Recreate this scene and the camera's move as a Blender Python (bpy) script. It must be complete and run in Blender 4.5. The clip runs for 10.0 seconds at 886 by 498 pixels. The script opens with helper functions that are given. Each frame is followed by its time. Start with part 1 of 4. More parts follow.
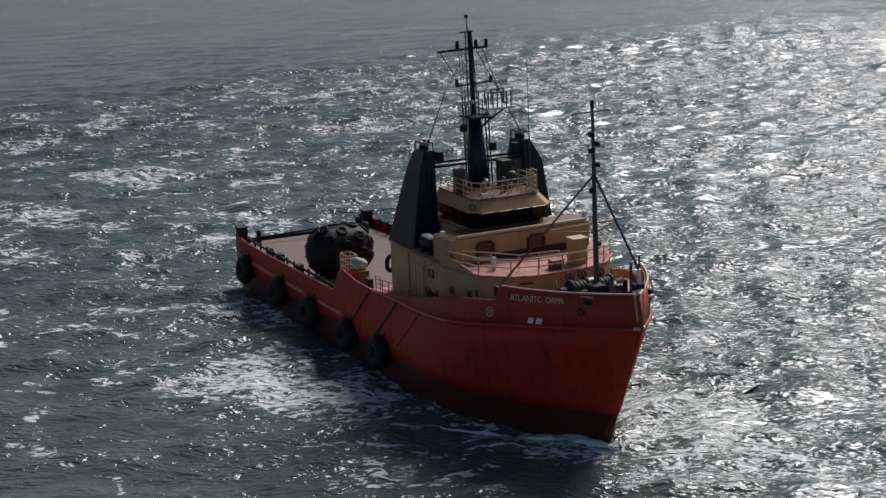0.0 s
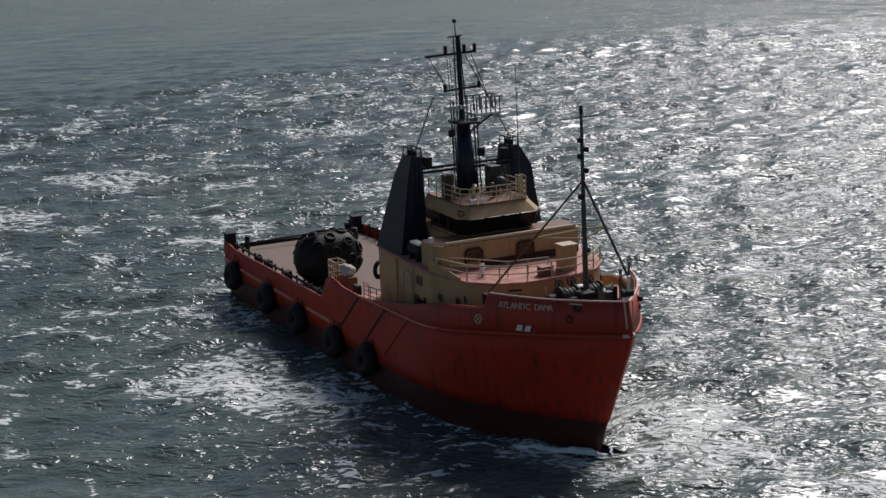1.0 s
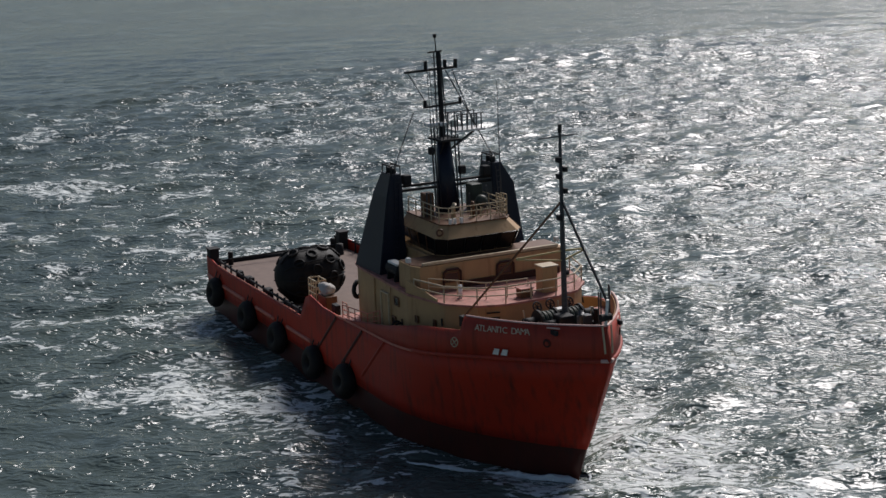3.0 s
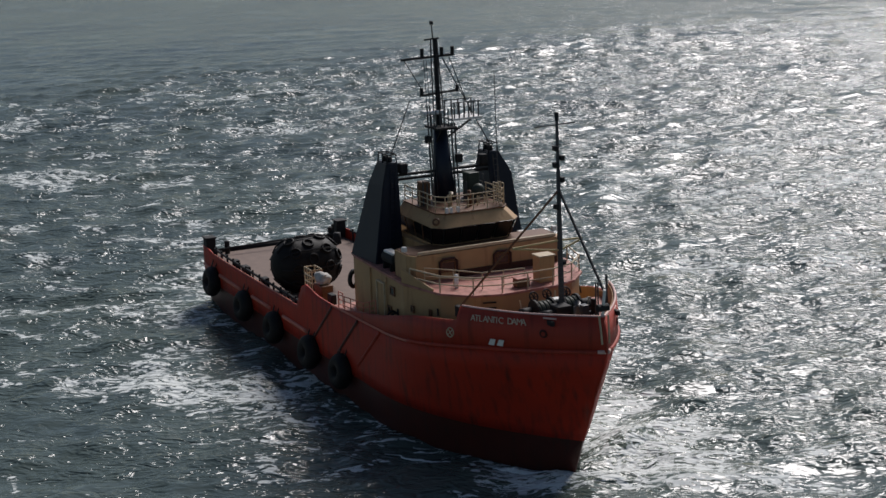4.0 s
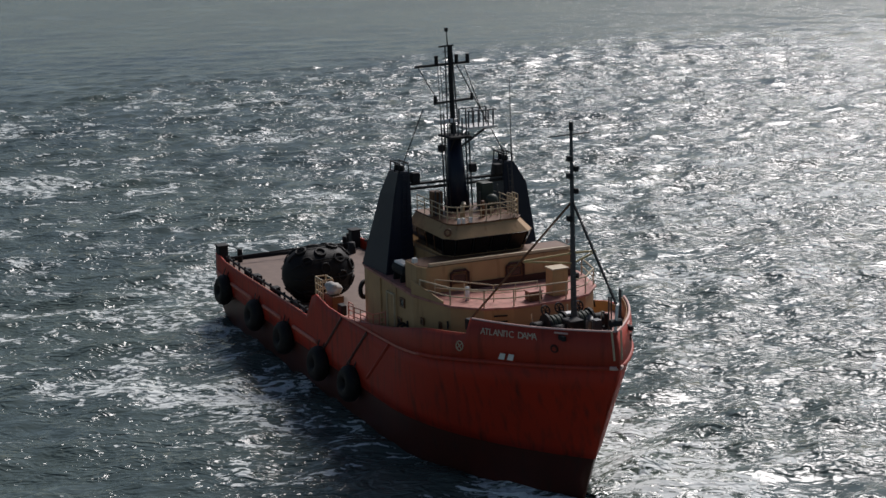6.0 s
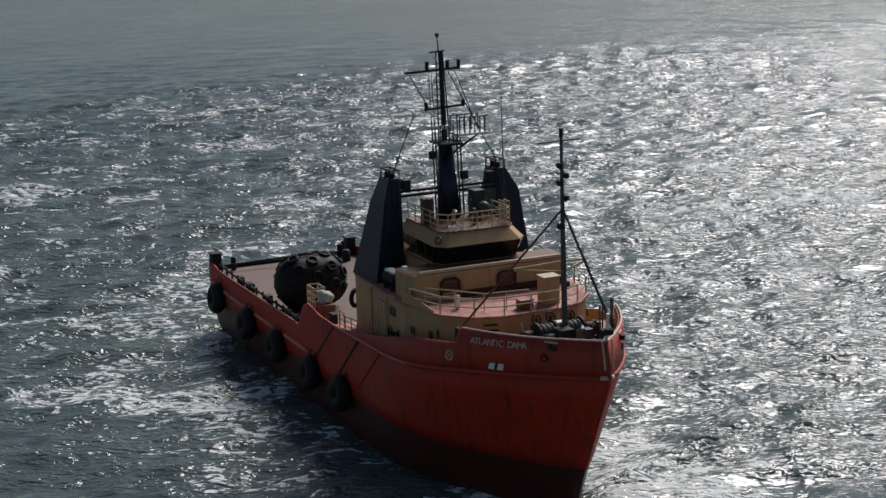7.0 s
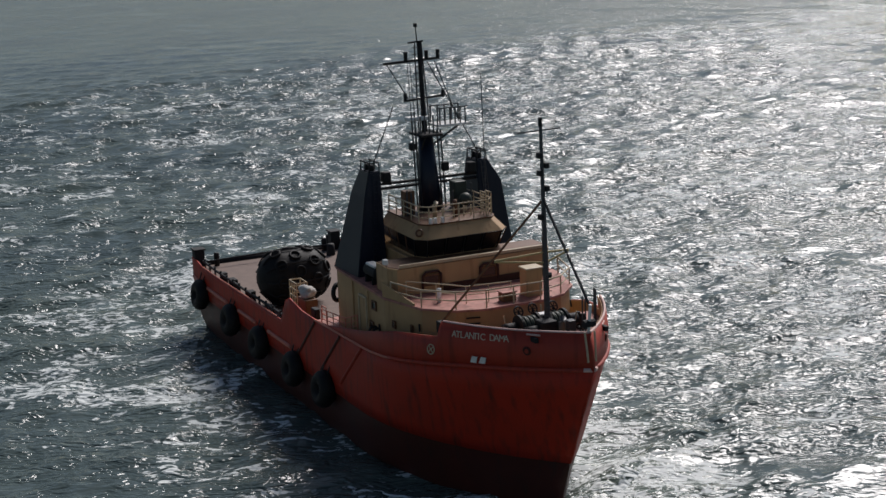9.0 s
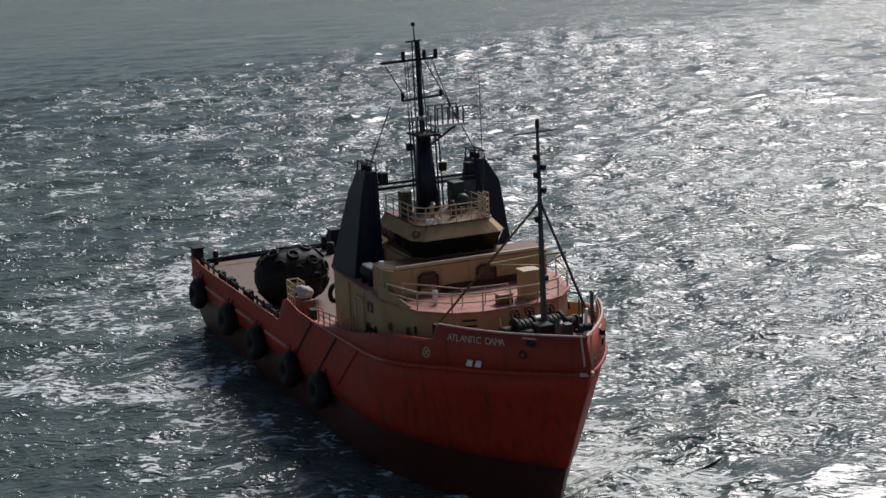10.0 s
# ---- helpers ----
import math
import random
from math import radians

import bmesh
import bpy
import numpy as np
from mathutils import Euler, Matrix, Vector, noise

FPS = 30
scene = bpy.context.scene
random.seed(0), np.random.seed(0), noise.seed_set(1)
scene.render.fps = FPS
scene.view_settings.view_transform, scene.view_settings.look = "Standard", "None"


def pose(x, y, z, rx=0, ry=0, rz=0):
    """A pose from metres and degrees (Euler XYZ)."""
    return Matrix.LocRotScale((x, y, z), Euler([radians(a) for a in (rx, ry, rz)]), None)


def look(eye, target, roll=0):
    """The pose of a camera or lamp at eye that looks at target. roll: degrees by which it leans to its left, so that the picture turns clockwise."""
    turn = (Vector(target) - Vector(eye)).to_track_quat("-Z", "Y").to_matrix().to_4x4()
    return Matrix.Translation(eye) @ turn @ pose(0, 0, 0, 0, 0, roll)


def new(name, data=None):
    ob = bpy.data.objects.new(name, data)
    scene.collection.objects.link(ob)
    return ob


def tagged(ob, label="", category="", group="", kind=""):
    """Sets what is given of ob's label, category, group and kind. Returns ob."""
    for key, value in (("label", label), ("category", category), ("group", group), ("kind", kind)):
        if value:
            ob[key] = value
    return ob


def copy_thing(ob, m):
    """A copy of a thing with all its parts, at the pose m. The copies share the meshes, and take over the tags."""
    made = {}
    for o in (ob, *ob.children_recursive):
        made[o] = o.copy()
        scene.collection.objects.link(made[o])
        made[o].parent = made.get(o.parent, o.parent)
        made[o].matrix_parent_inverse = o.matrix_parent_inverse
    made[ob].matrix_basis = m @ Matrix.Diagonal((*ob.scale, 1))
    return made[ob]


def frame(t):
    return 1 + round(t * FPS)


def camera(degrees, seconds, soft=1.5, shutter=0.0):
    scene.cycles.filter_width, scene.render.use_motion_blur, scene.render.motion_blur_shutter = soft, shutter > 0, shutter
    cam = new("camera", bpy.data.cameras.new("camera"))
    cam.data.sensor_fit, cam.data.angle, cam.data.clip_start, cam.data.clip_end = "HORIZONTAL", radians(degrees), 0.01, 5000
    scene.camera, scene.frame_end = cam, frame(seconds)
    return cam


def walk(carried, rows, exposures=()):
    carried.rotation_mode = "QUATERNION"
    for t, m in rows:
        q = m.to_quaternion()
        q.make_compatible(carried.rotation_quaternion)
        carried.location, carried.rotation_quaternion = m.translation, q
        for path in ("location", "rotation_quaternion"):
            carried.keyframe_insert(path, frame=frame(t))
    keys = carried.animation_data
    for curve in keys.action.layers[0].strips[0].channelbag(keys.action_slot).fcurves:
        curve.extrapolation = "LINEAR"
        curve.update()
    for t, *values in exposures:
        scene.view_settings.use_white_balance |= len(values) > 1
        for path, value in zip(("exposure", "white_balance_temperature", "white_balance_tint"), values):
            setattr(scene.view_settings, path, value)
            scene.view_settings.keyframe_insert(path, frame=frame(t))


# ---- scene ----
cam = camera(30.0, 10.0, soft=1.5)
PATH = [  # seconds, eye, target, roll
    (0.0, (107.46, -52.90, 35.67), (20.159, -9.859, 12.716), -2.05),
    (0.5, (107.51, -53.14, 35.68), (20.486, -9.520, 12.809), -2.21),
    (1.0, (107.43, -53.23, 35.65), (20.729, -8.920, 12.870), -2.10),
    (1.5, (107.46, -53.07, 35.79), (20.876, -8.464, 13.104), -2.06),
    (2.0, (107.45, -52.77, 35.91), (21.015, -7.772, 13.466), -1.86),
    (2.5, (107.48, -52.53, 35.93), (21.163, -7.159, 13.752), -1.89),
    (4.0, (107.53, -52.94, 35.70), (22.081, -6.384, 12.657), -1.88),
    (4.5, (107.51, -53.11, 35.47), (21.938, -6.639, 12.703), -1.87),
    (5.0, (107.49, -53.37, 35.29), (21.937, -6.768, 12.747), -1.99),
    (5.5, (107.39, -53.41, 35.27), (22.016, -6.518, 12.650), -1.36),
    (7.0, (107.38, -52.70, 35.01), (22.216, -5.117, 13.007), -1.50),
    (7.5, (107.37, -52.60, 34.94), (22.355, -4.757, 12.976), -1.64),
    (8.0, (107.48, -52.85, 34.88), (22.815, -4.479, 12.697), -1.67),
    (8.5, (107.60, -53.11, 34.76), (23.335, -4.132, 12.372), -2.08),
    (9.0, (107.56, -53.20, 34.72), (23.552, -3.822, 12.243), -2.33),
    (9.5, (107.48, -53.17, 34.81), (23.664, -3.651, 11.947), -2.36),
    (10.0, (107.38, -52.87, 35.06), (23.597, -3.323, 12.135), -2.24),
]
SHIP_PATH = [  # seconds, metres made good, heading
    (0.0, -0.06, -0.05),
    (0.5, 0.57, -0.31),
    (1.0, 1.21, -0.67),
    (1.5, 1.86, -1.03),
    (2.0, 2.51, -1.38),
    (2.5, 3.17, -1.74),
    (4.0, 5.11, -2.77),
    (4.5, 5.75, -3.10),
    (5.0, 6.36, -3.43),
    (5.5, 6.97, -3.76),
    (7.0, 8.66, -4.70),
    (7.5, 9.17, -5.00),
    (8.0, 9.66, -5.29),
    (8.5, 10.11, -5.57),
    (9.0, 10.52, -5.85),
    (9.5, 10.90, -6.11),
    (10.0, 11.24, -6.37),
]
LIFT = ([0.0, 2.5, 5.0, 7.5, 10.0], [0.6, 0.55, 1.2, 1.6, 1.9])   # the swell under both vessels


def lift(t):
    return float(np.interp(t, *LIFT))


walk(cam, [(t, pose(0, 0, lift(t)) @ look(eye, target, roll)) for t, eye, target, roll in PATH])


def ship_pose(t):
    """Where the ship floats at t seconds."""
    times = [row[0] for row in SHIP_PATH]
    return pose(float(np.interp(t, times, [r[1] for r in SHIP_PATH])), 0, lift(t), 0, 0,
                float(np.interp(t, times, [r[2] for r in SHIP_PATH])))


# ---- light ----
SUN_FROM = 127.0      # compass of the sun in the plan, degrees from +x towards +y
SUN_UP = 42.0
world = bpy.data.worlds.new("world")
scene.world = world
world.use_nodes = True
sky = world.node_tree.nodes.new("ShaderNodeTexSky")
sky.sky_type, sky.sun_disc = "NISHITA", False
sky.sun_elevation, sky.sun_rotation = radians(SUN_UP), radians(90 - SUN_FROM)
sky.dust_density, sky.air_density, sky.ozone_density = 0.8, 1.0, 1.5
world.node_tree.links.new(sky.outputs[0], world.node_tree.nodes["Background"].inputs[0])
world.node_tree.nodes["Background"].inputs[1].default_value = 0.068
sun = new("sun", bpy.data.lights.new("sun", "SUN"))
sun.data.energy, sun.data.angle, sun.data.color = 5.0, radians(27.0), (1.0, 0.95, 0.94)
far = Vector((math.cos(radians(SUN_FROM)) * math.cos(radians(SUN_UP)), math.sin(radians(SUN_FROM)) * math.cos(radians(SUN_UP)), math.sin(radians(SUN_UP))))
sun.matrix_world = look(far * 500, (0, 0, 0))
scene.view_settings.exposure = -0.46


# ---- materials ----
def material(name, colour, rough=0.5, metal=0.0, second=None, scale=1.5, amount=0.5, bump=0.1, bump_scale=12.0, stain=None, stain_level=0.62, coords="Object"):
    """Paint, metal or cloth: two tones at a broad and a fine scale, stains, and fine relief."""
    m = bpy.data.materials.new(name)
    m.use_nodes = True
    n, ln = m.node_tree.nodes, m.node_tree.links
    b = n["Principled BSDF"]
    tc = n.new("ShaderNodeTexCoord")
    broad = n.new("ShaderNodeTexNoise")
    broad.inputs["Scale"].default_value, broad.inputs["Detail"].default_value = scale, 6
    fine = n.new("ShaderNodeTexNoise")
    fine.inputs["Scale"].default_value, fine.inputs["Detail"].default_value = bump_scale, 4
    ln.new(tc.outputs[coords], broad.inputs["Vector"])
    ln.new(tc.outputs[coords], fine.inputs["Vector"])
    mix = n.new("ShaderNodeMix")
    mix.data_type = "RGBA"
    second = second or tuple(c * 0.6 for c in colour)
    mix.inputs[6].default_value, mix.inputs[7].default_value = (*colour, 1), (*second, 1)
    ramp = n.new("ShaderNodeMapRange")
    ramp.inputs[1].default_value, ramp.inputs[2].default_value = 0.35, 0.7
    ramp.inputs[3].default_value, ramp.inputs[4].default_value = 0.0, amount
    ln.new(broad.outputs[0], ramp.inputs[0])
    ln.new(ramp.outputs[0], mix.inputs[0])
    out = mix.outputs[2]
    if stain:
        streak = n.new("ShaderNodeTexNoise")
        mapping = n.new("ShaderNodeMapping")
        mapping.inputs["Scale"].default_value = (1.6, 1.6, 0.22)
        streak.inputs["Scale"].default_value, streak.inputs["Detail"].default_value = 1.3, 8
        ln.new(tc.outputs[coords], mapping.inputs[0])
        ln.new(mapping.outputs[0], streak.inputs["Vector"])
        cut = n.new("ShaderNodeMapRange")
        cut.inputs[1].default_value, cut.inputs[2].default_value = stain_level - 0.05, stain_level + 0.22
        ln.new(streak.outputs[0], cut.inputs[0])
        mix2 = n.new("ShaderNodeMix")
        mix2.data_type = "RGBA"
        mix2.inputs[7].default_value = (*stain, 1)
        ln.new(cut.outputs[0], mix2.inputs[0])
        ln.new(out, mix2.inputs[6])
        out = mix2.outputs[2]
    ln.new(out, b.inputs["Base Color"])
    b.inputs["Roughness"].default_value, b.inputs["Metallic"].default_value = rough, metal
    b.inputs["Specular IOR Level"].default_value = 0.3
    bp = n.new("ShaderNodeBump")
    bp.inputs["Strength"].default_value, bp.inputs["Distance"].default_value = bump, 0.05
    ln.new(fine.outputs[0], bp.inputs["Height"])
    ln.new(bp.outputs[0], b.inputs["Normal"])
    return m


RED = material("hull_red", (0.39, 0.043, 0.022), 0.56, second=(0.22, 0.034, 0.022), scale=0.35, stain=(0.15, 0.026, 0.014), stain_level=0.56, bump=0.3, bump_scale=1.3)
# deeper than the bow's red: part of the flare's shade put into the colour
LOWRED = material("hull_deep_red", (0.42, 0.026, 0.008), 0.56, second=(0.25, 0.022, 0.009), scale=0.3, stain=(0.10, 0.018, 0.010), stain_level=0.55, bump=0.3, bump_scale=1.1)
REDTRIM = material("trim_red", (0.58, 0.17, 0.11), 0.5, second=(0.4, 0.16, 0.11), scale=1.2, stain=(0.22, 0.07, 0.04))
BOOT = material("boot_top", (0.075, 0.017, 0.011), 0.5, second=(0.036, 0.013, 0.010), scale=0.5, stain=(0.03, 0.02, 0.016))
CREAM = material("house_cream", (0.48, 0.30, 0.145), 0.58, second=(0.33, 0.19, 0.095), scale=0.7, stain=(0.20, 0.085, 0.04), stain_level=0.61)
NAVY = material("funnel_navy", (0.007, 0.011, 0.026), 0.4, second=(0.02, 0.022, 0.03), scale=0.8, stain=(0.05, 0.04, 0.035), stain_level=0.7)
BLACK = material("black_steel", (0.012, 0.012, 0.013), 0.7, second=(0.03, 0.026, 0.024), scale=3.0)
RUBBER = material("rubber", (0.009, 0.008, 0.008), 0.6, second=(0.02, 0.016, 0.014), scale=3.0, bump=0.4, bump_scale=9)
PINKDECK = material("deck_red", (0.48, 0.21, 0.17), 0.6, second=(0.28, 0.12, 0.09), scale=0.9, stain=(0.20, 0.09, 0.06), stain_level=0.54)
WOOD = material("deck_timber", (0.20, 0.145, 0.12), 0.8, second=(0.13, 0.095, 0.08), scale=1.4, bump=0.3)
WHITE = material("white_paint", (0.80, 0.79, 0.76), 0.45, second=(0.55, 0.52, 0.46), scale=2.0, stain=(0.35, 0.22, 0.14), stain_level=0.68)
RUBBER.node_tree.nodes['Principled BSDF'].inputs['Specular IOR Level'].default_value = 0.2
RAIL = material("rail_cream", (0.55, 0.45, 0.30), 0.45, second=(0.4, 0.28, 0.16), scale=4.0)
SPAR = material("spar_yellow", (0.55, 0.42, 0.18), 0.45, second=(0.4, 0.3, 0.15), scale=3.0)
MASTGREY = material("mast_grey", (0.06, 0.06, 0.065), 0.45, second=(0.1, 0.09, 0.08), scale=3.0)
LETTER = material("letter_cream", (0.62, 0.52, 0.40), 0.6, second=(0.45, 0.32, 0.22), scale=5.0)
# pale bulwark cap; on the stem flange this tone stands in for sunlight
PALECAP = material("worn_cap_lit_flange", (0.66, 0.47, 0.42), 0.5, second=(0.55, 0.24, 0.18), scale=2.5)
MAROON = material("hood_maroon", (0.055, 0.018, 0.012), 0.5, second=(0.035, 0.014, 0.010), scale=3.0)
WIRE = material("wire", (0.03, 0.03, 0.03), 0.4, metal=0.5)
SACK = material("white_cover", (0.50, 0.48, 0.45), 0.85, second=(0.32, 0.29, 0.26), scale=4.0, bump=0.5)


def glass_material():
    m = bpy.data.materials.new("dark_glass")
    m.use_nodes = True
    b = m.node_tree.nodes["Principled BSDF"]
    b.inputs["Base Color"].default_value = (0.012, 0.010, 0.010, 1)
    b.inputs["Roughness"].default_value = 0.08
    return m


GLASS = glass_material()


# ---- mesh helpers ----
def link(name, bm, mat, parent=None, label="", smooth=False):
    me = bpy.data.meshes.new(name)
    bmesh.ops.recalc_face_normals(bm, faces=bm.faces)
    bm.to_mesh(me)
    bm.free()
    for k in mat if isinstance(mat, (list, tuple)) else [mat]:
        me.materials.append(k)
    if smooth:
        for p in me.polygons:
            p.use_smooth = True
    ob = new(name, me)
    if parent:
        ob.parent = parent
    if label:
        tagged(ob, label)
    return ob


def part(name, bm, mat, parent, label="", smooth=False):
    return link(name, bm, mat, parent, label, smooth)


def add_box(bm, x0, x1, y0, y1, z0, z1, bevel=0.0):
    r = bmesh.ops.create_cube(bm, size=1)
    for v in r["verts"]:
        v.co = Vector(((x0 + x1) / 2 + v.co.x * (x1 - x0), (y0 + y1) / 2 + v.co.y * (y1 - y0), (z0 + z1) / 2 + v.co.z * (z1 - z0)))
    if bevel:
        edges = list({e for v in r["verts"] for e in v.link_edges})
        bmesh.ops.bevel(bm, geom=edges, offset=bevel, segments=2, affect="EDGES", profile=0.5)
    return bm


def box(x0, x1, y0, y1, z0, z1, bevel=0.03):
    return add_box(bmesh.new(), x0, x1, y0, y1, z0, z1, bevel)


def add_pipe(bm, points, r, sides=8, r2=None):
    """A round bar along a polyline, tapering from r to r2."""
    pts = [Vector(p) for p in points]
    r2 = r if r2 is None else r2
    rings = []
    for i, p in enumerate(pts):
        d = (pts[min(i + 1, len(pts) - 1)] - pts[max(i - 1, 0)]).normalized()
        a = d.orthogonal().normalized() if abs(d.z) > 0.95 else d.cross(Vector((0, 0, 1))).normalized()
        b = d.cross(a)
        k = r + (r2 - r) * i / max(1, len(pts) - 1)
        rings.append([bm.verts.new(p + (a * math.cos(2 * math.pi * j / sides) + b * math.sin(2 * math.pi * j / sides)) * k) for j in range(sides)])
    for q, w in zip(rings, rings[1:]):
        for j in range(sides):
            bm.faces.new((q[j], q[(j + 1) % sides], w[(j + 1) % sides], w[j]))
    bm.faces.new(rings[0])
    bm.faces.new(rings[-1][::-1])
    return bm


def pipe(points, r, sides=8, r2=None):
    return add_pipe(bmesh.new(), points, r, sides, r2)


def prism(outline, z0, z1, top=None, bevel=0.0):
    """A solid over a plan outline; top: another outline of as many points for its upper face."""
    bm = bmesh.new()
    top = top or outline
    lo = [bm.verts.new((x, y, z0)) for x, y in outline]
    hi = [bm.verts.new((x, y, z1)) for x, y in top]
    n = len(lo)
    for i in range(n):
        bm.faces.new((lo[i], lo[(i + 1) % n], hi[(i + 1) % n], hi[i]))
    bm.faces.new(lo[::-1])
    bm.faces.new(hi)
    if bevel:
        bmesh.ops.bevel(bm, geom=list(bm.edges), offset=bevel, segments=2, affect="EDGES", profile=0.5)
    return bm


def mirror_outline(half):
    """A closed plan outline from its starboard half, listed from aft to forward."""
    return [(x, -y) for x, y in half] + [(x, y) for x, y in reversed(half)]


def add_torus(bm, centre, axis, R, r, seg=20, sides=8):
    axis = Vector(axis).normalized()
    a = axis.orthogonal().normalized()
    b = axis.cross(a)
    grid = []
    for i in range(seg):
        u = 2 * math.pi * i / seg
        d = a * math.cos(u) + b * math.sin(u)
        grid.append([bm.verts.new(Vector(centre) + d * (R + r * math.cos(2 * math.pi * j / sides)) + axis * r * math.sin(2 * math.pi * j / sides)) for j in range(sides)])
    for i in range(seg):
        for j in range(sides):
            bm.faces.new((grid[i][j], grid[(i + 1) % seg][j], grid[(i + 1) % seg][(j + 1) % sides], grid[i][(j + 1) % sides]))
    return bm


BROWN = material("frame_brown", (0.16, 0.075, 0.035), 0.5, second=(0.1, 0.05, 0.03), scale=3.0)
FOAM = material("foam", (0.66, 0.69, 0.69), 0.8, second=(0.5, 0.55, 0.56), scale=2.0, bump=0.4, bump_scale=6)
GREEN = material("locker_green", (0.05, 0.06, 0.045), 0.5, second=(0.035, 0.04, 0.03), scale=3.0)
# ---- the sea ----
CLOUDED_FROM, CLOUDED_SLANT = 214.0, 0.62   # where the flattened belt imitating a cloud's shadow begins, and how its edge slants
ship = tagged(new("supply_ship"), "red offshore supply ship with cream house and dark funnels", "ship")


def sea():
    """One sheet of water to the horizon, fine where it lies near and coarse far away, with wind waves of many lengths."""
    def axis(lo, hi, step, grow, reach):
        core = list(np.arange(lo, hi, step))
        k, d = core[-1], step
        while k < reach:
            d *= grow
            k += d
            core.append(k)
        k, d, left = core[0], step, []
        while k > -reach:
            d *= grow
            k -= d
            left.append(k)
        return np.array(left[::-1] + core)

    # the sheet's own x runs along the line of sight, y across it
    xs = axis(-35, 235, 0.38, 1.035, 4200)
    ys = axis(-70, 70, 0.40, 1.05, 4200)
    X, Y = np.meshgrid(xs, ys, indexing="ij")
    rng = np.random.default_rng(4)
    Z, DX, DY = np.zeros_like(X), np.zeros_like(X), np.zeros_like(X)
    gap = np.maximum(np.gradient(xs)[:, None], np.gradient(ys)[None, :])
    wind = radians(205)
    for _ in range(120):
        lam = 1.1 * (15.0 / 1.1) ** rng.random()
        k = 2 * math.pi / lam
        th = wind + rng.normal(0, 0.6)
        amp = 0.0082 * lam ** 0.72 * (0.4 + rng.random())
        if lam > 8 or lam < 2.4:
            amp *= 0.55
        ph = rng.random() * 2 * math.pi
        arg = k * (X * math.cos(th) + Y * math.sin(th)) + ph
        fade = np.clip((lam / gap - 2.2) / 2.0, 0, 1)
        Z += fade * amp * np.cos(arg)
        DX -= fade * amp * 0.75 * math.cos(th) * np.sin(arg)
        DY -= fade * amp * 0.75 * math.sin(th) * np.sin(arg)
    # waves lowered in the far belt, so it loses glitter as under cloud
    rest = np.clip(1 - 0.7 * (X + CLOUDED_SLANT * Y - CLOUDED_FROM - 5) / 40, 0.42, 1)
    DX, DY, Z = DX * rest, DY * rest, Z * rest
    co = np.stack([X + DX, Y + DY, Z], -1).reshape(-1, 3)
    nx, ny = len(xs), len(ys)
    idx = np.arange(nx * ny).reshape(nx, ny)
    quads = np.stack([idx[:-1, :-1], idx[1:, :-1], idx[1:, 1:], idx[:-1, 1:]], -1).reshape(-1, 4)
    me = bpy.data.meshes.new("water")
    me.vertices.add(len(co))
    me.vertices.foreach_set("co", co.astype(np.float32).ravel())
    me.loops.add(quads.size)
    me.loops.foreach_set("vertex_index", quads.astype(np.int32).ravel())
    me.polygons.add(len(quads))
    me.polygons.foreach_set("loop_start", np.arange(0, quads.size, 4, dtype=np.int32))
    me.polygons.foreach_set("use_smooth", np.ones(len(quads), bool))
    me.update(calc_edges=True)
    me.materials.append(water_material())
    return tagged(new("water", me), "grey-green choppy sea with white foam streaks", "sea", kind="structure")


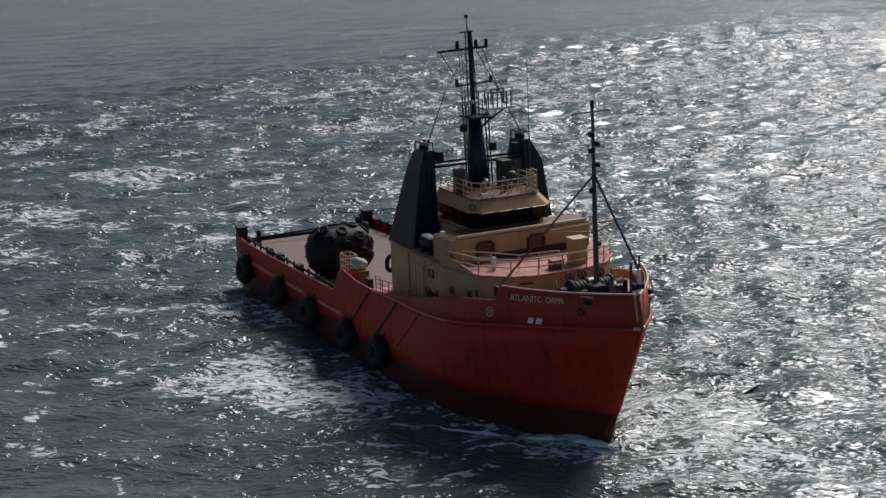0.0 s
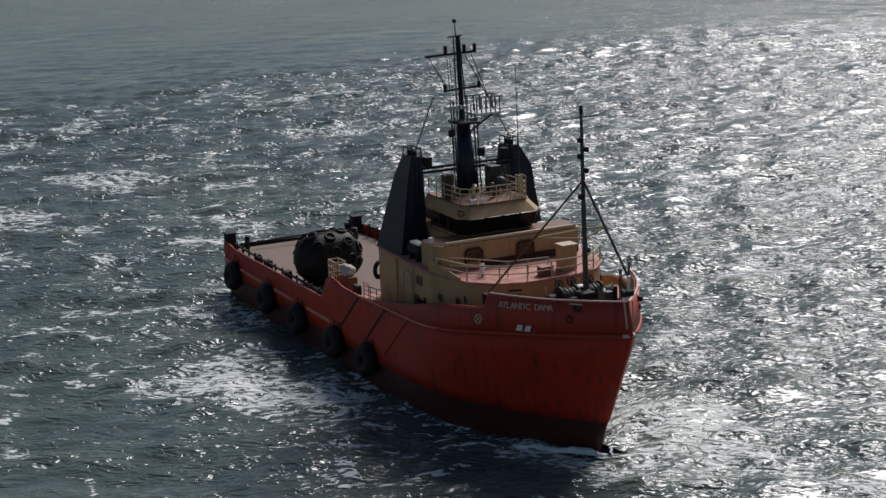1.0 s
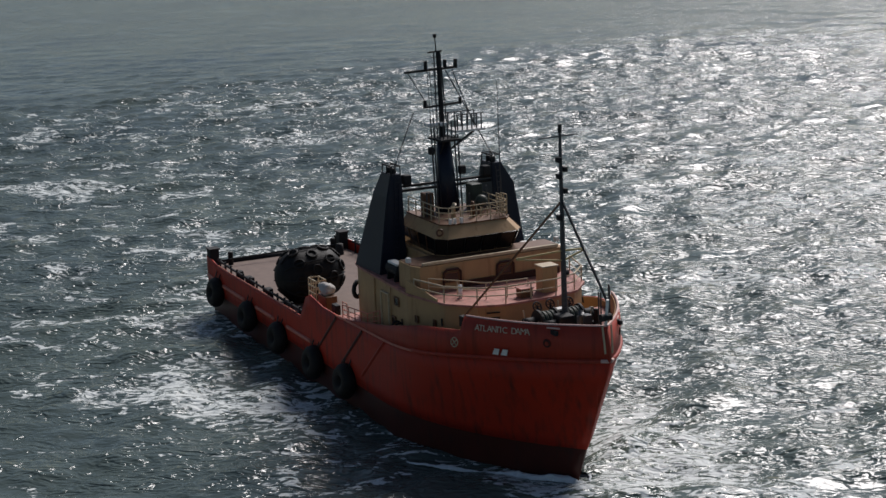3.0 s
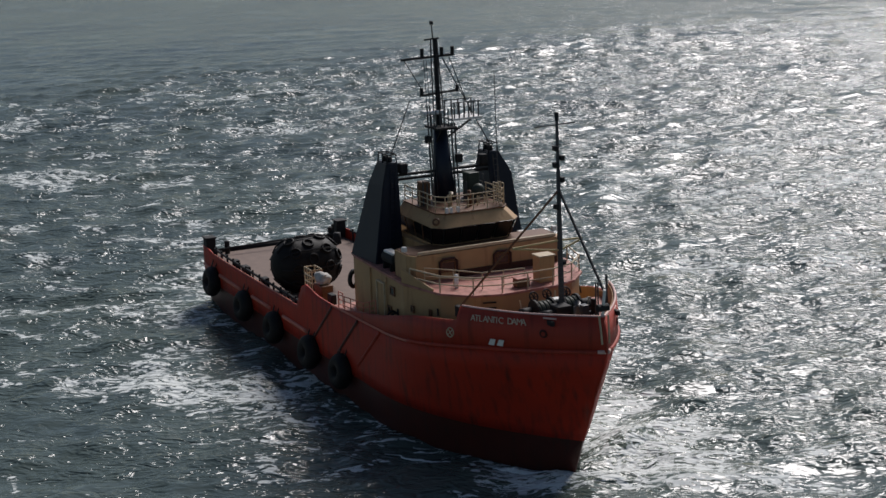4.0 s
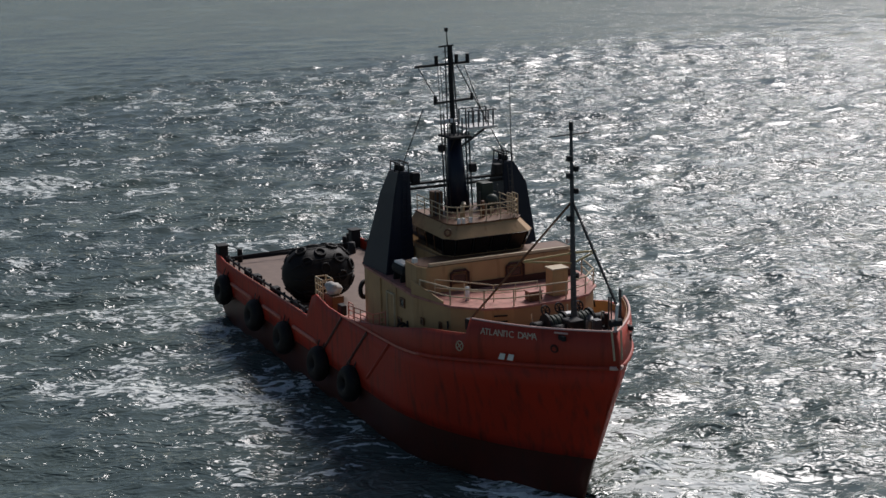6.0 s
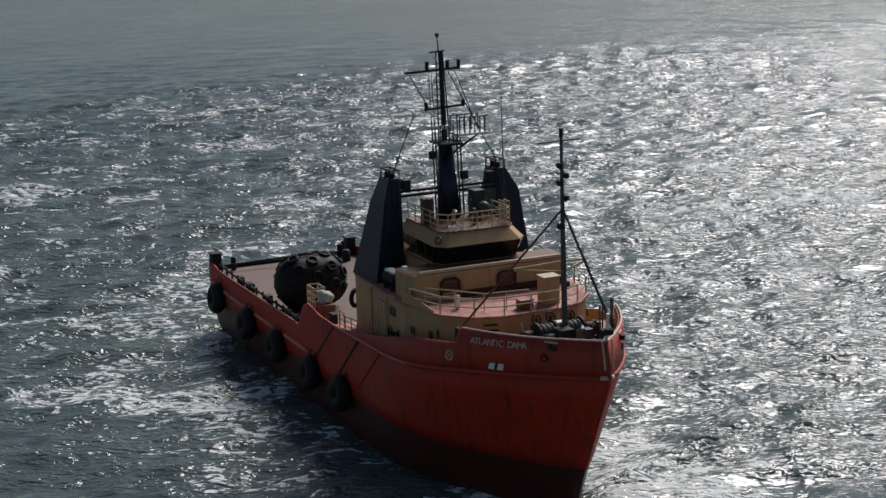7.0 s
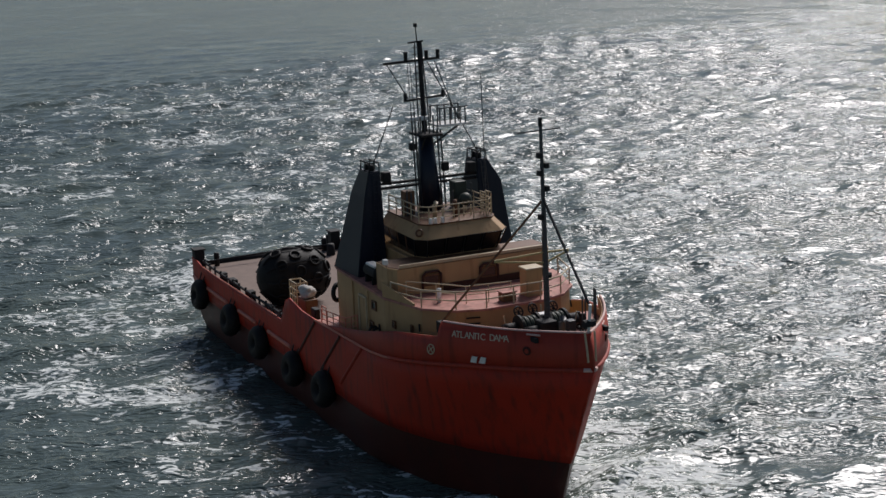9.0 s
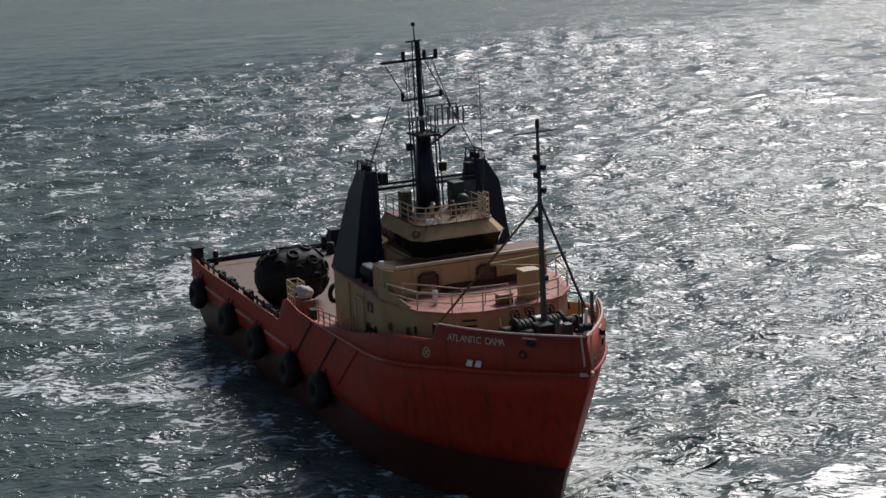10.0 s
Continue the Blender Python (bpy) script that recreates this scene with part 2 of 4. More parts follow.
def water_material():
    m = bpy.data.materials.new("sea_water")
    m.use_nodes = True
    n, ln = m.node_tree.nodes, m.node_tree.links
    b = n["Principled BSDF"]
    tc = n.new("ShaderNodeTexCoord")
    round_ship = n.new("ShaderNodeTexCoord")
    round_ship.object = ship

    def put(node, slot, value):
        if isinstance(value, (int, float)):
            node.inputs[slot].default_value = value
        else:
            ln.new(value, node.inputs[slot])

    def maths(op, a, c):
        k = n.new("ShaderNodeMath")
        k.operation = op
        put(k, 0, a)
        put(k, 1, c)
        return k.outputs[0]

    def mapped(stretch, turn=-20, src=None):
        mp = n.new("ShaderNodeMapping")
        mp.inputs["Scale"].default_value = stretch
        mp.inputs["Rotation"].default_value = (0, 0, radians(turn))
        ln.new(src or tc.outputs["Object"], mp.inputs[0])
        return mp.outputs[0]

    def noise_tex(scale, detail, stretch=(1, 1, 1), rough=0.55, distort=0.0, out=0):
        t = n.new("ShaderNodeTexNoise")
        t.inputs["Scale"].default_value, t.inputs["Detail"].default_value = scale, detail
        t.inputs["Roughness"].default_value, t.inputs["Distortion"].default_value = rough, distort
        ln.new(mapped(stretch), t.inputs["Vector"])
        return t.outputs[out]

    def band(src, lo, hi, to0=0.0, to1=1.0):
        r = n.new("ShaderNodeMapRange")
        r.inputs[1].default_value, r.inputs[2].default_value = lo, hi
        r.inputs[3].default_value, r.inputs[4].default_value = to0, to1
        ln.new(src, r.inputs[0])
        return r.outputs[0]

    # coordinates pushed about by eddies, so that the foam lies in curls
    eddy = n.new("ShaderNodeVectorMath")
    eddy.operation = "MULTIPLY_ADD"
    eddy.inputs[1].default_value = (3.2, 3.2, 0)
    ln.new(noise_tex(0.22, 5, (1, 1, 1), 0.6, 0.0, 1), eddy.inputs[0])
    ln.new(tc.outputs["Object"], eddy.inputs[2])

    def lace(scale, width, stretch):
        v = n.new("ShaderNodeTexVoronoi")
        v.feature = "DISTANCE_TO_EDGE"
        v.inputs["Scale"].default_value = scale
        ln.new(mapped(stretch, -20, eddy.outputs[0]), v.inputs["Vector"])
        return band(v.outputs["Distance"], width * 0.35, width, 1.0, 0.0)

    def round_patch(cx, cy, rx, ry, turn=0.0):
        """1 in the middle of an oval of churned water round the ship, 0 at its edge."""
        mp = n.new("ShaderNodeMapping")
        mp.vector_type = "TEXTURE"
        mp.inputs["Location"].default_value = (cx, cy, 0)
        mp.inputs["Rotation"].default_value = (0, 0, radians(turn))
        mp.inputs["Scale"].default_value = (rx, ry, 1000)
        ln.new(round_ship.outputs["Object"], mp.inputs[0])
        k = n.new("ShaderNodeVectorMath")
        k.operation = "LENGTH"
        ln.new(mp.outputs[0], k.inputs[0])
        return band(k.outputs["Value"], 0.35, 1.0, 1.0, 0.0)

    # drifting foam: patches of torn lace, denser where the ship has churned the water
    broad = noise_tex(0.055, 4, (1, 0.7, 1), 0.6, 1.0)
    churn = maths("MAXIMUM", round_patch(4, -13.5, 19, 6.5, 6), round_patch(-44, 1, 22, 9))
    churn = maths("MAXIMUM", churn, maths("MULTIPLY", round_patch(-4, 0, 30, 8.6), 0.3))
    wash = round_patch(18, 6.5, 13, 8.0, -12)
    wash = maths("MAXIMUM", wash, maths("MULTIPLY", round_patch(22, -3, 6, 3.4, 25), 0.8))
    reach = maths("ADD", broad, maths("ADD", maths("MULTIPLY", churn, 0.135), maths("MULTIPLY", wash, 0.24)))
    patches = band(reach, 0.54, 0.68)
    cores = band(reach, 0.60, 0.84)
    veins = maths("MAXIMUM", lace(0.42, 0.13, (1.4, 0.75, 1)), lace(0.95, 0.19, (1.4, 0.75, 1)))
    torn = band(noise_tex(0.7, 5, (1.5, 0.7, 1), 0.65, 1.6), 0.49, 0.53)
    thick = band(noise_tex(0.6, 6, (1.5, 0.7, 1), 0.7, 2.2), 0.49, 0.54)
    foam = maths("MAXIMUM", maths("MULTIPLY", patches, maths("MULTIPLY", veins, torn)), maths("MULTIPLY", cores, thick))
    bits = band(noise_tex(0.17, 3, (1, 0.6, 1), 0.6, 1.5), 0.56, 0.64, 0.0, 0.8)
    foam = maths("MAXIMUM", foam, maths("MULTIPLY", bits, maths("MULTIPLY", veins, torn)))
    # a belt far out, flattened and foamless to imitate a cloud's shadow, its edge slanting across the view
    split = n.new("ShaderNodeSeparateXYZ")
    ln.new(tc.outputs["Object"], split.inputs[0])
    out = maths("ADD", split.outputs[0], maths("MULTIPLY", split.outputs[1], CLOUDED_SLANT))
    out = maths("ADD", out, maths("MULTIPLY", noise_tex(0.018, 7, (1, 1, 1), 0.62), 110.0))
    clouded = band(out, CLOUDED_FROM + 42, CLOUDED_FROM + 84, 1.0, 0.52)
    foam = band(maths("MULTIPLY", foam, band(clouded, 0.55, 0.85)), 0.28, 0.5)
    tone = n.new("ShaderNodeMix")
    tone.data_type = "RGBA"
    tone.inputs[6].default_value, tone.inputs[7].default_value = (0.062, 0.085, 0.082, 1), (0.086, 0.112, 0.098, 1)
    ln.new(band(noise_tex(0.03, 3), 0.35, 0.65), tone.inputs[0])
    # air beaten into the water turns it pale green
    milky = n.new("ShaderNodeMix")
    milky.data_type = "RGBA"
    milky.inputs[7].default_value = (0.125, 0.155, 0.122, 1)
    ln.new(maths("MULTIPLY", maths("MAXIMUM", wash, maths("MULTIPLY", churn, 0.12)), band(broad, 0.3, 0.6, 0.35, 1.0)), milky.inputs[0])
    ln.new(tone.outputs[2], milky.inputs[6])
    mix = n.new("ShaderNodeMix")
    mix.data_type = "RGBA"
    mix.inputs[7].default_value = (0.62, 0.655, 0.64, 1)
    ln.new(foam, mix.inputs[0])
    ln.new(milky.outputs[2], mix.inputs[6])
    ln.new(mix.outputs[2], b.inputs["Base Color"])
    b.inputs["IOR"].default_value = 1.333
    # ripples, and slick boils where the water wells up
    ln.new(maths("MAXIMUM", band(foam, 0.0, 1.0, 0.12, 0.7), band(clouded, 0.52, 1.0, 0.22, 0.12)), b.inputs["Roughness"])
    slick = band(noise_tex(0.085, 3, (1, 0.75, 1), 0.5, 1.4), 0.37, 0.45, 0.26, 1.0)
    rough_water = maths("MULTIPLY", clouded, slick)
    h1 = noise_tex(0.85, 1.6, (1.5, 0.66, 1), 0.45, 1.2)
    h2 = noise_tex(1.75, 1.3, (1.3, 0.75, 1), 0.45, 0.7)
    bp = n.new("ShaderNodeBump")
    bp.inputs["Distance"].default_value = 0.38
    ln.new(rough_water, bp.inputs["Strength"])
    ln.new(h1, bp.inputs["Height"])
    bp2 = n.new("ShaderNodeBump")
    bp2.inputs["Distance"].default_value = 0.17
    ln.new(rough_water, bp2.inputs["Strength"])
    ln.new(h2, bp2.inputs["Height"])
    ln.new(bp.outputs[0], bp2.inputs["Normal"])
    ln.new(bp2.outputs[0], b.inputs["Normal"])
    return m


VIEW = 152.5   # compass of the line of sight
sea_sheet = sea()


def sea_pose(t):
    """The waves run before the wind."""
    a = radians(VIEW)
    ex, ey = 107.5, -53.0
    d = 85.0
    drift = 0.9 * t
    return pose(ex + d * math.cos(a) + drift * math.cos(radians(205)), ey + d * math.sin(a) + drift * math.sin(radians(205)), 0, 0, 0, VIEW)


# ---- the ship ----


def stem_x(z):
    return float(np.interp(z, [-4.5, 0, 7.6, 10.1], [22.0, 23.45, 26.95, 26.6]))


def half_width(x, z):
    """Half the hull's breadth at a place along it and a height over the water."""
    x0 = float(np.interp(z, [-4.5, 0, 6, 7.6, 10], [6.0, 8.0, 12.0, 12.4, 11.6]))
    xs = stem_x(z)
    full = float(np.interp(z, [-4.5, -1.2, 0, 2.5, 7.6, 10], [5.0, 6.2, 6.5, 6.7, 6.7, 6.2]))
    w = full
    if x > x0:
        blunt = float(np.interp(z, [6.0, 7.6, 10.0], [2.0, 2.1, 2.4]))
        w = full * (1 - min(1, (x - x0) / (xs - x0)) ** blunt)
    if x < -20:
        w -= 0.35 * ((-20 - x) / 8) ** 2
    return max(w, 0.0)


def shell(z_of, stations):
    """Starboard and port plating; z_of(x) lists the heights at a station, low to high."""
    bm = bmesh.new()
    for side in (-1, 1):
        prev = None
        for x in stations:
            col = []
            for z in z_of(x):
                xx = min(x, stem_x(z))
                col.append(bm.verts.new((xx, side * half_width(xx, z), z)))
            if prev:
                for i in range(len(col) - 1):
                    bm.faces.new((prev[i], col[i], col[i + 1], prev[i + 1]))
            prev = col
    bmesh.ops.remove_doubles(bm, verts=list(bm.verts), dist=0.002)
    bmesh.ops.dissolve_degenerate(bm, edges=list(bm.edges), dist=0.001)
    return bm


def spaced(a, b, n):
    return [a + (b - a) * i / n for i in range(n + 1)]


def knuckle_z(x):
    return float(np.interp(x, [2, 11, 15, 20, 27], [5.75, 5.95, 6.3, 7.0, 7.7]))


def plate_z(x):
    return float(np.interp(x, [-28, -26, -24.5, -6.2, -5.2, -4.0, -3.2, -0.9, 1.8, 4, 10, 15, 18.6, 18.8, 23, 27.3],
                           [4.15, 4.15, 4.0, 4.1, 4.15, 5.8, 6.15, 5.78, 5.75, 5.9, 6.95, 8.1, 8.5, 9.4, 9.55, 9.8]))


BOW = [12 + 15.4 * (1 - (1 - i / 26) ** 1.6) for i in range(27)]
STATIONS = spaced(-28, 12, 50)[:-1] + BOW
UPPER = sorted(set(spaced(-28, 12, 60)[:-1] + BOW + [-26, -24.5, -6.2, -5.2, -4.0, -3.2, -0.9, 1.8, 18.6, 18.8]))


def hull():
    part("bottom_plating", shell(lambda x: [-4.4, -3, -1.2, 0, 0.9, 1.5], STATIONS), BOOT, ship, "dark antifouling paint near the waterline", True)

    def side_heights(x):
        top = knuckle_z(x) if x > 1.8 else plate_z(x)
        return [1.5, 2.3, 3.1] + [3.1 + (top - 3.1) * k for k in (0.33, 0.67, 1.0)]
    side = part("side_plating", shell(side_heights, UPPER), LOWRED, ship, "", True)
    fore = [x for x in UPPER if x >= 1.8]
    flare = part("bow_plating", shell(lambda x: [knuckle_z(x), (knuckle_z(x) + plate_z(x)) / 2, max(plate_z(x), knuckle_z(x) + 0.02)], fore), RED, ship, "", True)
    for ob in (side, flare):
        s = ob.modifiers.new("thickness", "SOLIDIFY")
        s.thickness, s.offset = 0.12, 0.0
    # inner lining of the forecastle bulwark, painted cream
    bm = bmesh.new()
    for sgn in (-1, 1):
        prev = None
        for x in sorted(spaced(6.0, 26.4, 44) + [18.6, 18.8]):
            col = [bm.verts.new((x - 0.1, sgn * max(0.03, half_width(x, z) - 0.12), z)) for z in (5.6 if x < 17 else 7.9, (plate_z(x) + (5.6 if x < 17 else 7.9)) / 2, plate_z(x) - 0.03)]
            if prev:
                for i in range(2):
                    bm.faces.new((prev[i], col[i], col[i + 1], prev[i + 1]))
            prev = col
    ob = part("bulwark_lining", bm, CREAM, ship, "cream inner face of the bulwark")
    s = ob.modifiers.new("thickness", "SOLIDIFY")
    s.thickness = 0.03
    bm = bmesh.new()
    pts = [(-28, half_width(-28, z), z) for z in (-4.4, -1.2, 0, 0.9, 1.5, 3.1)]
    bm.faces.new([bm.verts.new(p) for p in pts] + [bm.verts.new((x, -y, z)) for x, y, z in reversed(pts)])
    part("transom", bm, RED, ship)


def hull_path(zf, x0, x1, side, n=40, out=0.05):
    pts = []
    for x in spaced(x0, x1, n):
        z = zf(x)
        xx = min(x, stem_x(z) - 0.02)
        pts.append((xx, side * (half_width(xx, z) + out), z))
    return pts


def along_hull(name, zf, x0, x1, r, mat, n=40, out=0.05, label=""):
    for side in (-1, 1):
        part(name, pipe(hull_path(zf, x0, x1, side, n, out), r, 8), mat, ship, label, True)


def hull_fittings():
    along_hull("knuckle_rail", knuckle_z, 1.8, 15.0, 0.085, REDTRIM, 24)
    along_hull("knuckle_rail", knuckle_z, 15.0, 26.9, 0.085, RED, 30)
    along_hull("bulwark_cap", lambda x: plate_z(x) + 0.02, 18.9, 26.7, 0.075, PALECAP, 30, -0.02, "worn pale bulwark cap")
    along_hull("bow_flange", lambda x: knuckle_z(x) + 0.05, 14.0, 26.6, 0.13, RED, 30, 0.06)
    # last bit round the stem is paler: sunlight on it put into the colour
    along_hull("bow_flange", lambda x: knuckle_z(x) + 0.05, 26.6, 27.2, 0.12, PALECAP, 6, 0.07, "flange round the stem, sunlight put into its pale colour")
    along_hull("bulwark_cap", lambda x: plate_z(x) + 0.02, -24.4, -6.2, 0.06, REDTRIM, 30, -0.02)
    # rubbing strake in lengths, broken at the tyres
    for a, b in ((-27.6, -25.5), (-22.9, -17.5), (-14.9, -10.8), (-8.1, -3.2)):
        along_hull("rubbing_strake", lambda x: 2.6, a, b, 0.15, REDTRIM, 8, 0.08, "scuffed pale-red rubbing strake")
    # slanting guard bars between strake and knuckle
    for side in (-1, 1):
        for x, top in ((-1.9, 5.6), (2.5, 5.7), (6.0, 5.8)):
            pts = [(x + k * 4.0 * (top - 2.5) / 3.2 * 0.95, side * (half_width(x, 4) + 0.05), 2.5 + (top - 2.5) * k) for k in (0, 0.5, 1)]
            part("guard_bar", pipe(pts, 0.12, 6), BOOT if x < 6 else RED, ship)
    # crash rail along the working deck
    for side in (-1, 1):
        part("crash_rail", pipe([(x, side * (half_width(x, 4) - 0.35), 4.26) for x in spaced(-25.5, -5.6, 20)], 0.1, 8), BLACK, ship)
        for x in spaced(-25.0, -6.4, 12):
            part("stanchion", pipe([(x, side * (half_width(x, 4) - 0.35), 3.0), (x, side * (half_width(x, 4) - 0.35), 4.5)], 0.09, 6), BLACK, ship)
        for x, w in ((-18, 0.5), (-13.6, 0.35), (-20.4, 0.3)):
            part("bollard", box(x - w, x + w, side * 6.1 - 0.25, side * 6.1 + 0.25, 3.35, 4.35, 0.06), BLACK, ship)
        # stern posts
        post = part("stern_post", box(-27.9, -27.0, side * 6.0 - 0.42, side * 6.0 + 0.42, 3.0, 4.8, 0.08), BLACK, ship, "black stern mooring post")
        part("post_cap", box(-28.0, -26.9, side * 6.0 - 0.5, side * 6.0 + 0.5, 4.8, 4.93, 0.04), BLACK, post)
        part("stern_fender", box(-28.5, -28.05, side * 5.9 - 0.3, side * 5.9 + 0.3, 1.2, 4.4, 0.1), RUBBER, ship)
    part("stern_roller", pipe([(-27.9, -5.4, 3.4), (-27.9, 5.4, 3.4)], 0.28, 12), BLACK, ship, "dark steel stern roller", True)
    for y in (-4.6, 4.9):
        part("tow_pin", pipe([(-27.0, y, 3.05), (-27.0, y, 4.3), (-27.0, y, 4.45)], 0.22, 10), BLACK, ship, "", True)
    part("capstan", pipe([(-25.2, 4.8, 3.05), (-25.2, 4.8, 3.5), (-25.2, 4.8, 3.9), (-25.2, 4.8, 4.3)], 0.4, 12, 0.3), BLACK, ship, "black stern capstan", True)
    part("stern_rail", pipe([(-26.6, -5.6, 3.9), (-26.6, 0, 4.0), (-26.6, 5.6, 3.9)], 0.08, 6), BLACK, ship)
    # fairleads, hawse and stem shoe
    for side in (-1, 1):
        part("fairlead", add_box(bmesh.new(), 23.7, 24.7, side * half_width(24.2, 9.2) - 0.12, side * half_width(24.2, 9.2) + 0.12, 9.05, 9.35, 0.05), BLACK, ship)
        p0, p1 = (Vector((x, side * (half_width(x, 9.45) + 0.08), 9.45)) for x in (23.95, 24.6))
        part("fairlead_lip", pipe([p0, p1], 0.06, 6), PALECAP, ship)
        c = Vector((24.0, side * (half_width(24.0, 8.5) + 0.06), 8.5))
        part("hawse_ring", add_torus(bmesh.new(), c, (0.55, side, -0.2), 0.2, 0.08, 14, 6), BOOT, ship, "", True)
    for sgn in (-1, 1):
        part("stem_bar", pipe([(26.62, sgn * 0.3, 9.85), (26.78, sgn * 0.26, 8.8), (26.84, sgn * 0.24, 8.2)], 0.06, 6), RAIL, ship, "pale scuffed stem bar")
    part("bow_roller", pipe([(26.55, -0.35, 10.3), (26.55, 0.35, 10.3)], 0.22, 10), BLACK, ship)
    part("bow_post", pipe([(26.5, 0, 9.7), (26.75, 0, 11.4)], 0.09, 8), WHITE, ship)


def hull_marks():
    """The ship's name and the marks under it, on the starboard bow."""
    def on_hull(x, z, out):
        y = -(half_width(x, z) + out)
        e = 0.05
        tang = Vector((2 * e, -(half_width(x + e, z) - half_width(x - e, z)), 0)).normalized()
        up = Vector((0, -(half_width(x, z + e) - half_width(x, z - e)), 2 * e)).normalized()
        out_v = tang.cross(up).normalized()
        up = out_v.cross(tang)
        return Matrix(((tang.x, up.x, out_v.x, x), (tang.y, up.y, out_v.y, y), (tang.z, up.z, out_v.z, z), (0, 0, 0, 1)))
    x, advance = 19.72, 0.305
    for ch in "ATLANTIC DAMA":
        if ch != " ":
            cu = bpy.data.curves.new("letter", "FONT")
            cu.body, cu.size, cu.extrude = ch, 0.54, 0.012
            tmp = bpy.data.objects.new("letter", cu)
            scene.collection.objects.link(tmp)
            me = bpy.data.meshes.new_from_object(tmp.evaluated_get(bpy.context.evaluated_depsgraph_get()))
            bpy.data.objects.remove(tmp)
            me.materials.clear()
            me.materials.append(LETTER)
            ob = new("letter", me)
            ob.parent = ship
            ob.matrix_basis = on_hull(x, 8.70 + (x - 19.72) * 0.06, 0.10)
        step = advance * (0.55 if ch == "I" else 1.0)
        t = on_hull(x, 8.7, 0)
        x += step * t[0][0]
    for dx in (0.0, 0.62):
        bm = bmesh.new()
        vs = [bm.verts.new(p) for p in ((0, 0, 0), (0.42, 0, 0), (0.58, 0.42, 0), (0.22, 0.42, 0))]
        f = bm.faces.new(vs)
        g = bmesh.ops.extrude_face_region(bm, geom=[f])
        bmesh.ops.translate(bm, verts=[v for v in g["geom"] if isinstance(v, bmesh.types.BMVert)], vec=(0, 0, 0.02))
        ob = part("white_mark", bm, WHITE, ship)
        ob.matrix_basis = on_hull(20.95 + dx * 0.85, 7.42 + dx * 0.05, 0.09)
    ring = add_torus(bmesh.new(), (0, 0, 0), (0, 0, 1), 0.28, 0.035, 20, 6)
    for a in (45, 135):
        c, s = math.cos(radians(a)) * 0.28, math.sin(radians(a)) * 0.28
        add_pipe(ring, [(-c, -s, 0), (c, s, 0)], 0.035, 5)
    ob = part("thruster_mark", ring, RAIL, ship)
    ob.matrix_basis = on_hull(18.3, 7.7, 0.09)


def decks():
    part("working_deck", prism(mirror_outline([(-27.95, 6.15), (-20, 6.55), (3.5, 6.55)]), 3.15, 3.35), WOOD, ship, "weathered pinkish timber working deck")
    half = [(1.0, 6.58), (12, 6.5)] + [(x, half_width(x, 5.6) - 0.1) for x in (14, 16, 18, 20, 22, 24)] + [(25.2, 0.25)]
    part("shelter_deck", prism(mirror_outline(half), 5.35, 5.5), PINKDECK, ship)
    half = [(x, half_width(x, 7.8) - 0.12) for x in (16.5, 18, 20, 22, 24, 25.5)] + [(26.4, 0.2)]
    part("forecastle_deck", prism(mirror_outline(half), 7.7, 7.85), PINKDECK, ship)
    part("break_bulkhead", box(0.95, 1.08, -6.5, 6.5, 3.05, 5.4, 0.02), CREAM, ship)


def railing(name, path, height=1.05, bars=3, gap=1.3, r=0.028, mat=None, parent=None):
    """Guard rail: posts set along a path, and level bars through them."""
    mat = mat or RAIL
    path = [Vector(p) for p in path]
    top = None
    for k in range(bars):
        h = height * (k + 1) / bars
        top = part(name, pipe([p + Vector((0, 0, h)) for p in path], r * (1.25 if k == bars - 1 else 1), 6), mat, parent or ship)
    for a, b in zip(path, path[1:]):
        n = max(1, round((b - a).length / gap))
        for i in range(n + (b == path[-1])):
            p = a.lerp(b, i / n)
            part("rail_post", pipe([p, p + Vector((0, 0, height))], r * 1.2, 6), mat, top)


def framed_window(at, right, up, w, h, parent, glass=None, frame_mat=None):
    """A pane in a raised frame; right and up are unit vectors in the wall."""
    right, up = Vector(right).normalized(), Vector(up).normalized()
    out = right.cross(up)
    at = Vector(at)
    def slab(cx, cy, sw, sh, d0, d1):
        bm = bmesh.new()
        bmesh.ops.create_cube(bm, size=1)
        for v in bm.verts:
            v.co = at + right * (cx + v.co.x * sw) + up * (cy + v.co.y * sh) + out * ((d0 + d1) / 2 + v.co.z * (d1 - d0))
        return bm
    win = part("window", slab(0, 0, w, h, -0.02, 0.03), glass or GLASS, parent)
    for cx, cy, sw, sh in ((-w / 2, 0, 0.09, h + 0.09), (w / 2, 0, 0.09, h + 0.09), (0, h / 2, w - 0.09, 0.09), (0, -h / 2, w - 0.09, 0.09)):
        part("frame_bar", slab(cx, cy, sw, sh, -0.02, 0.07), frame_mat or BROWN, win)


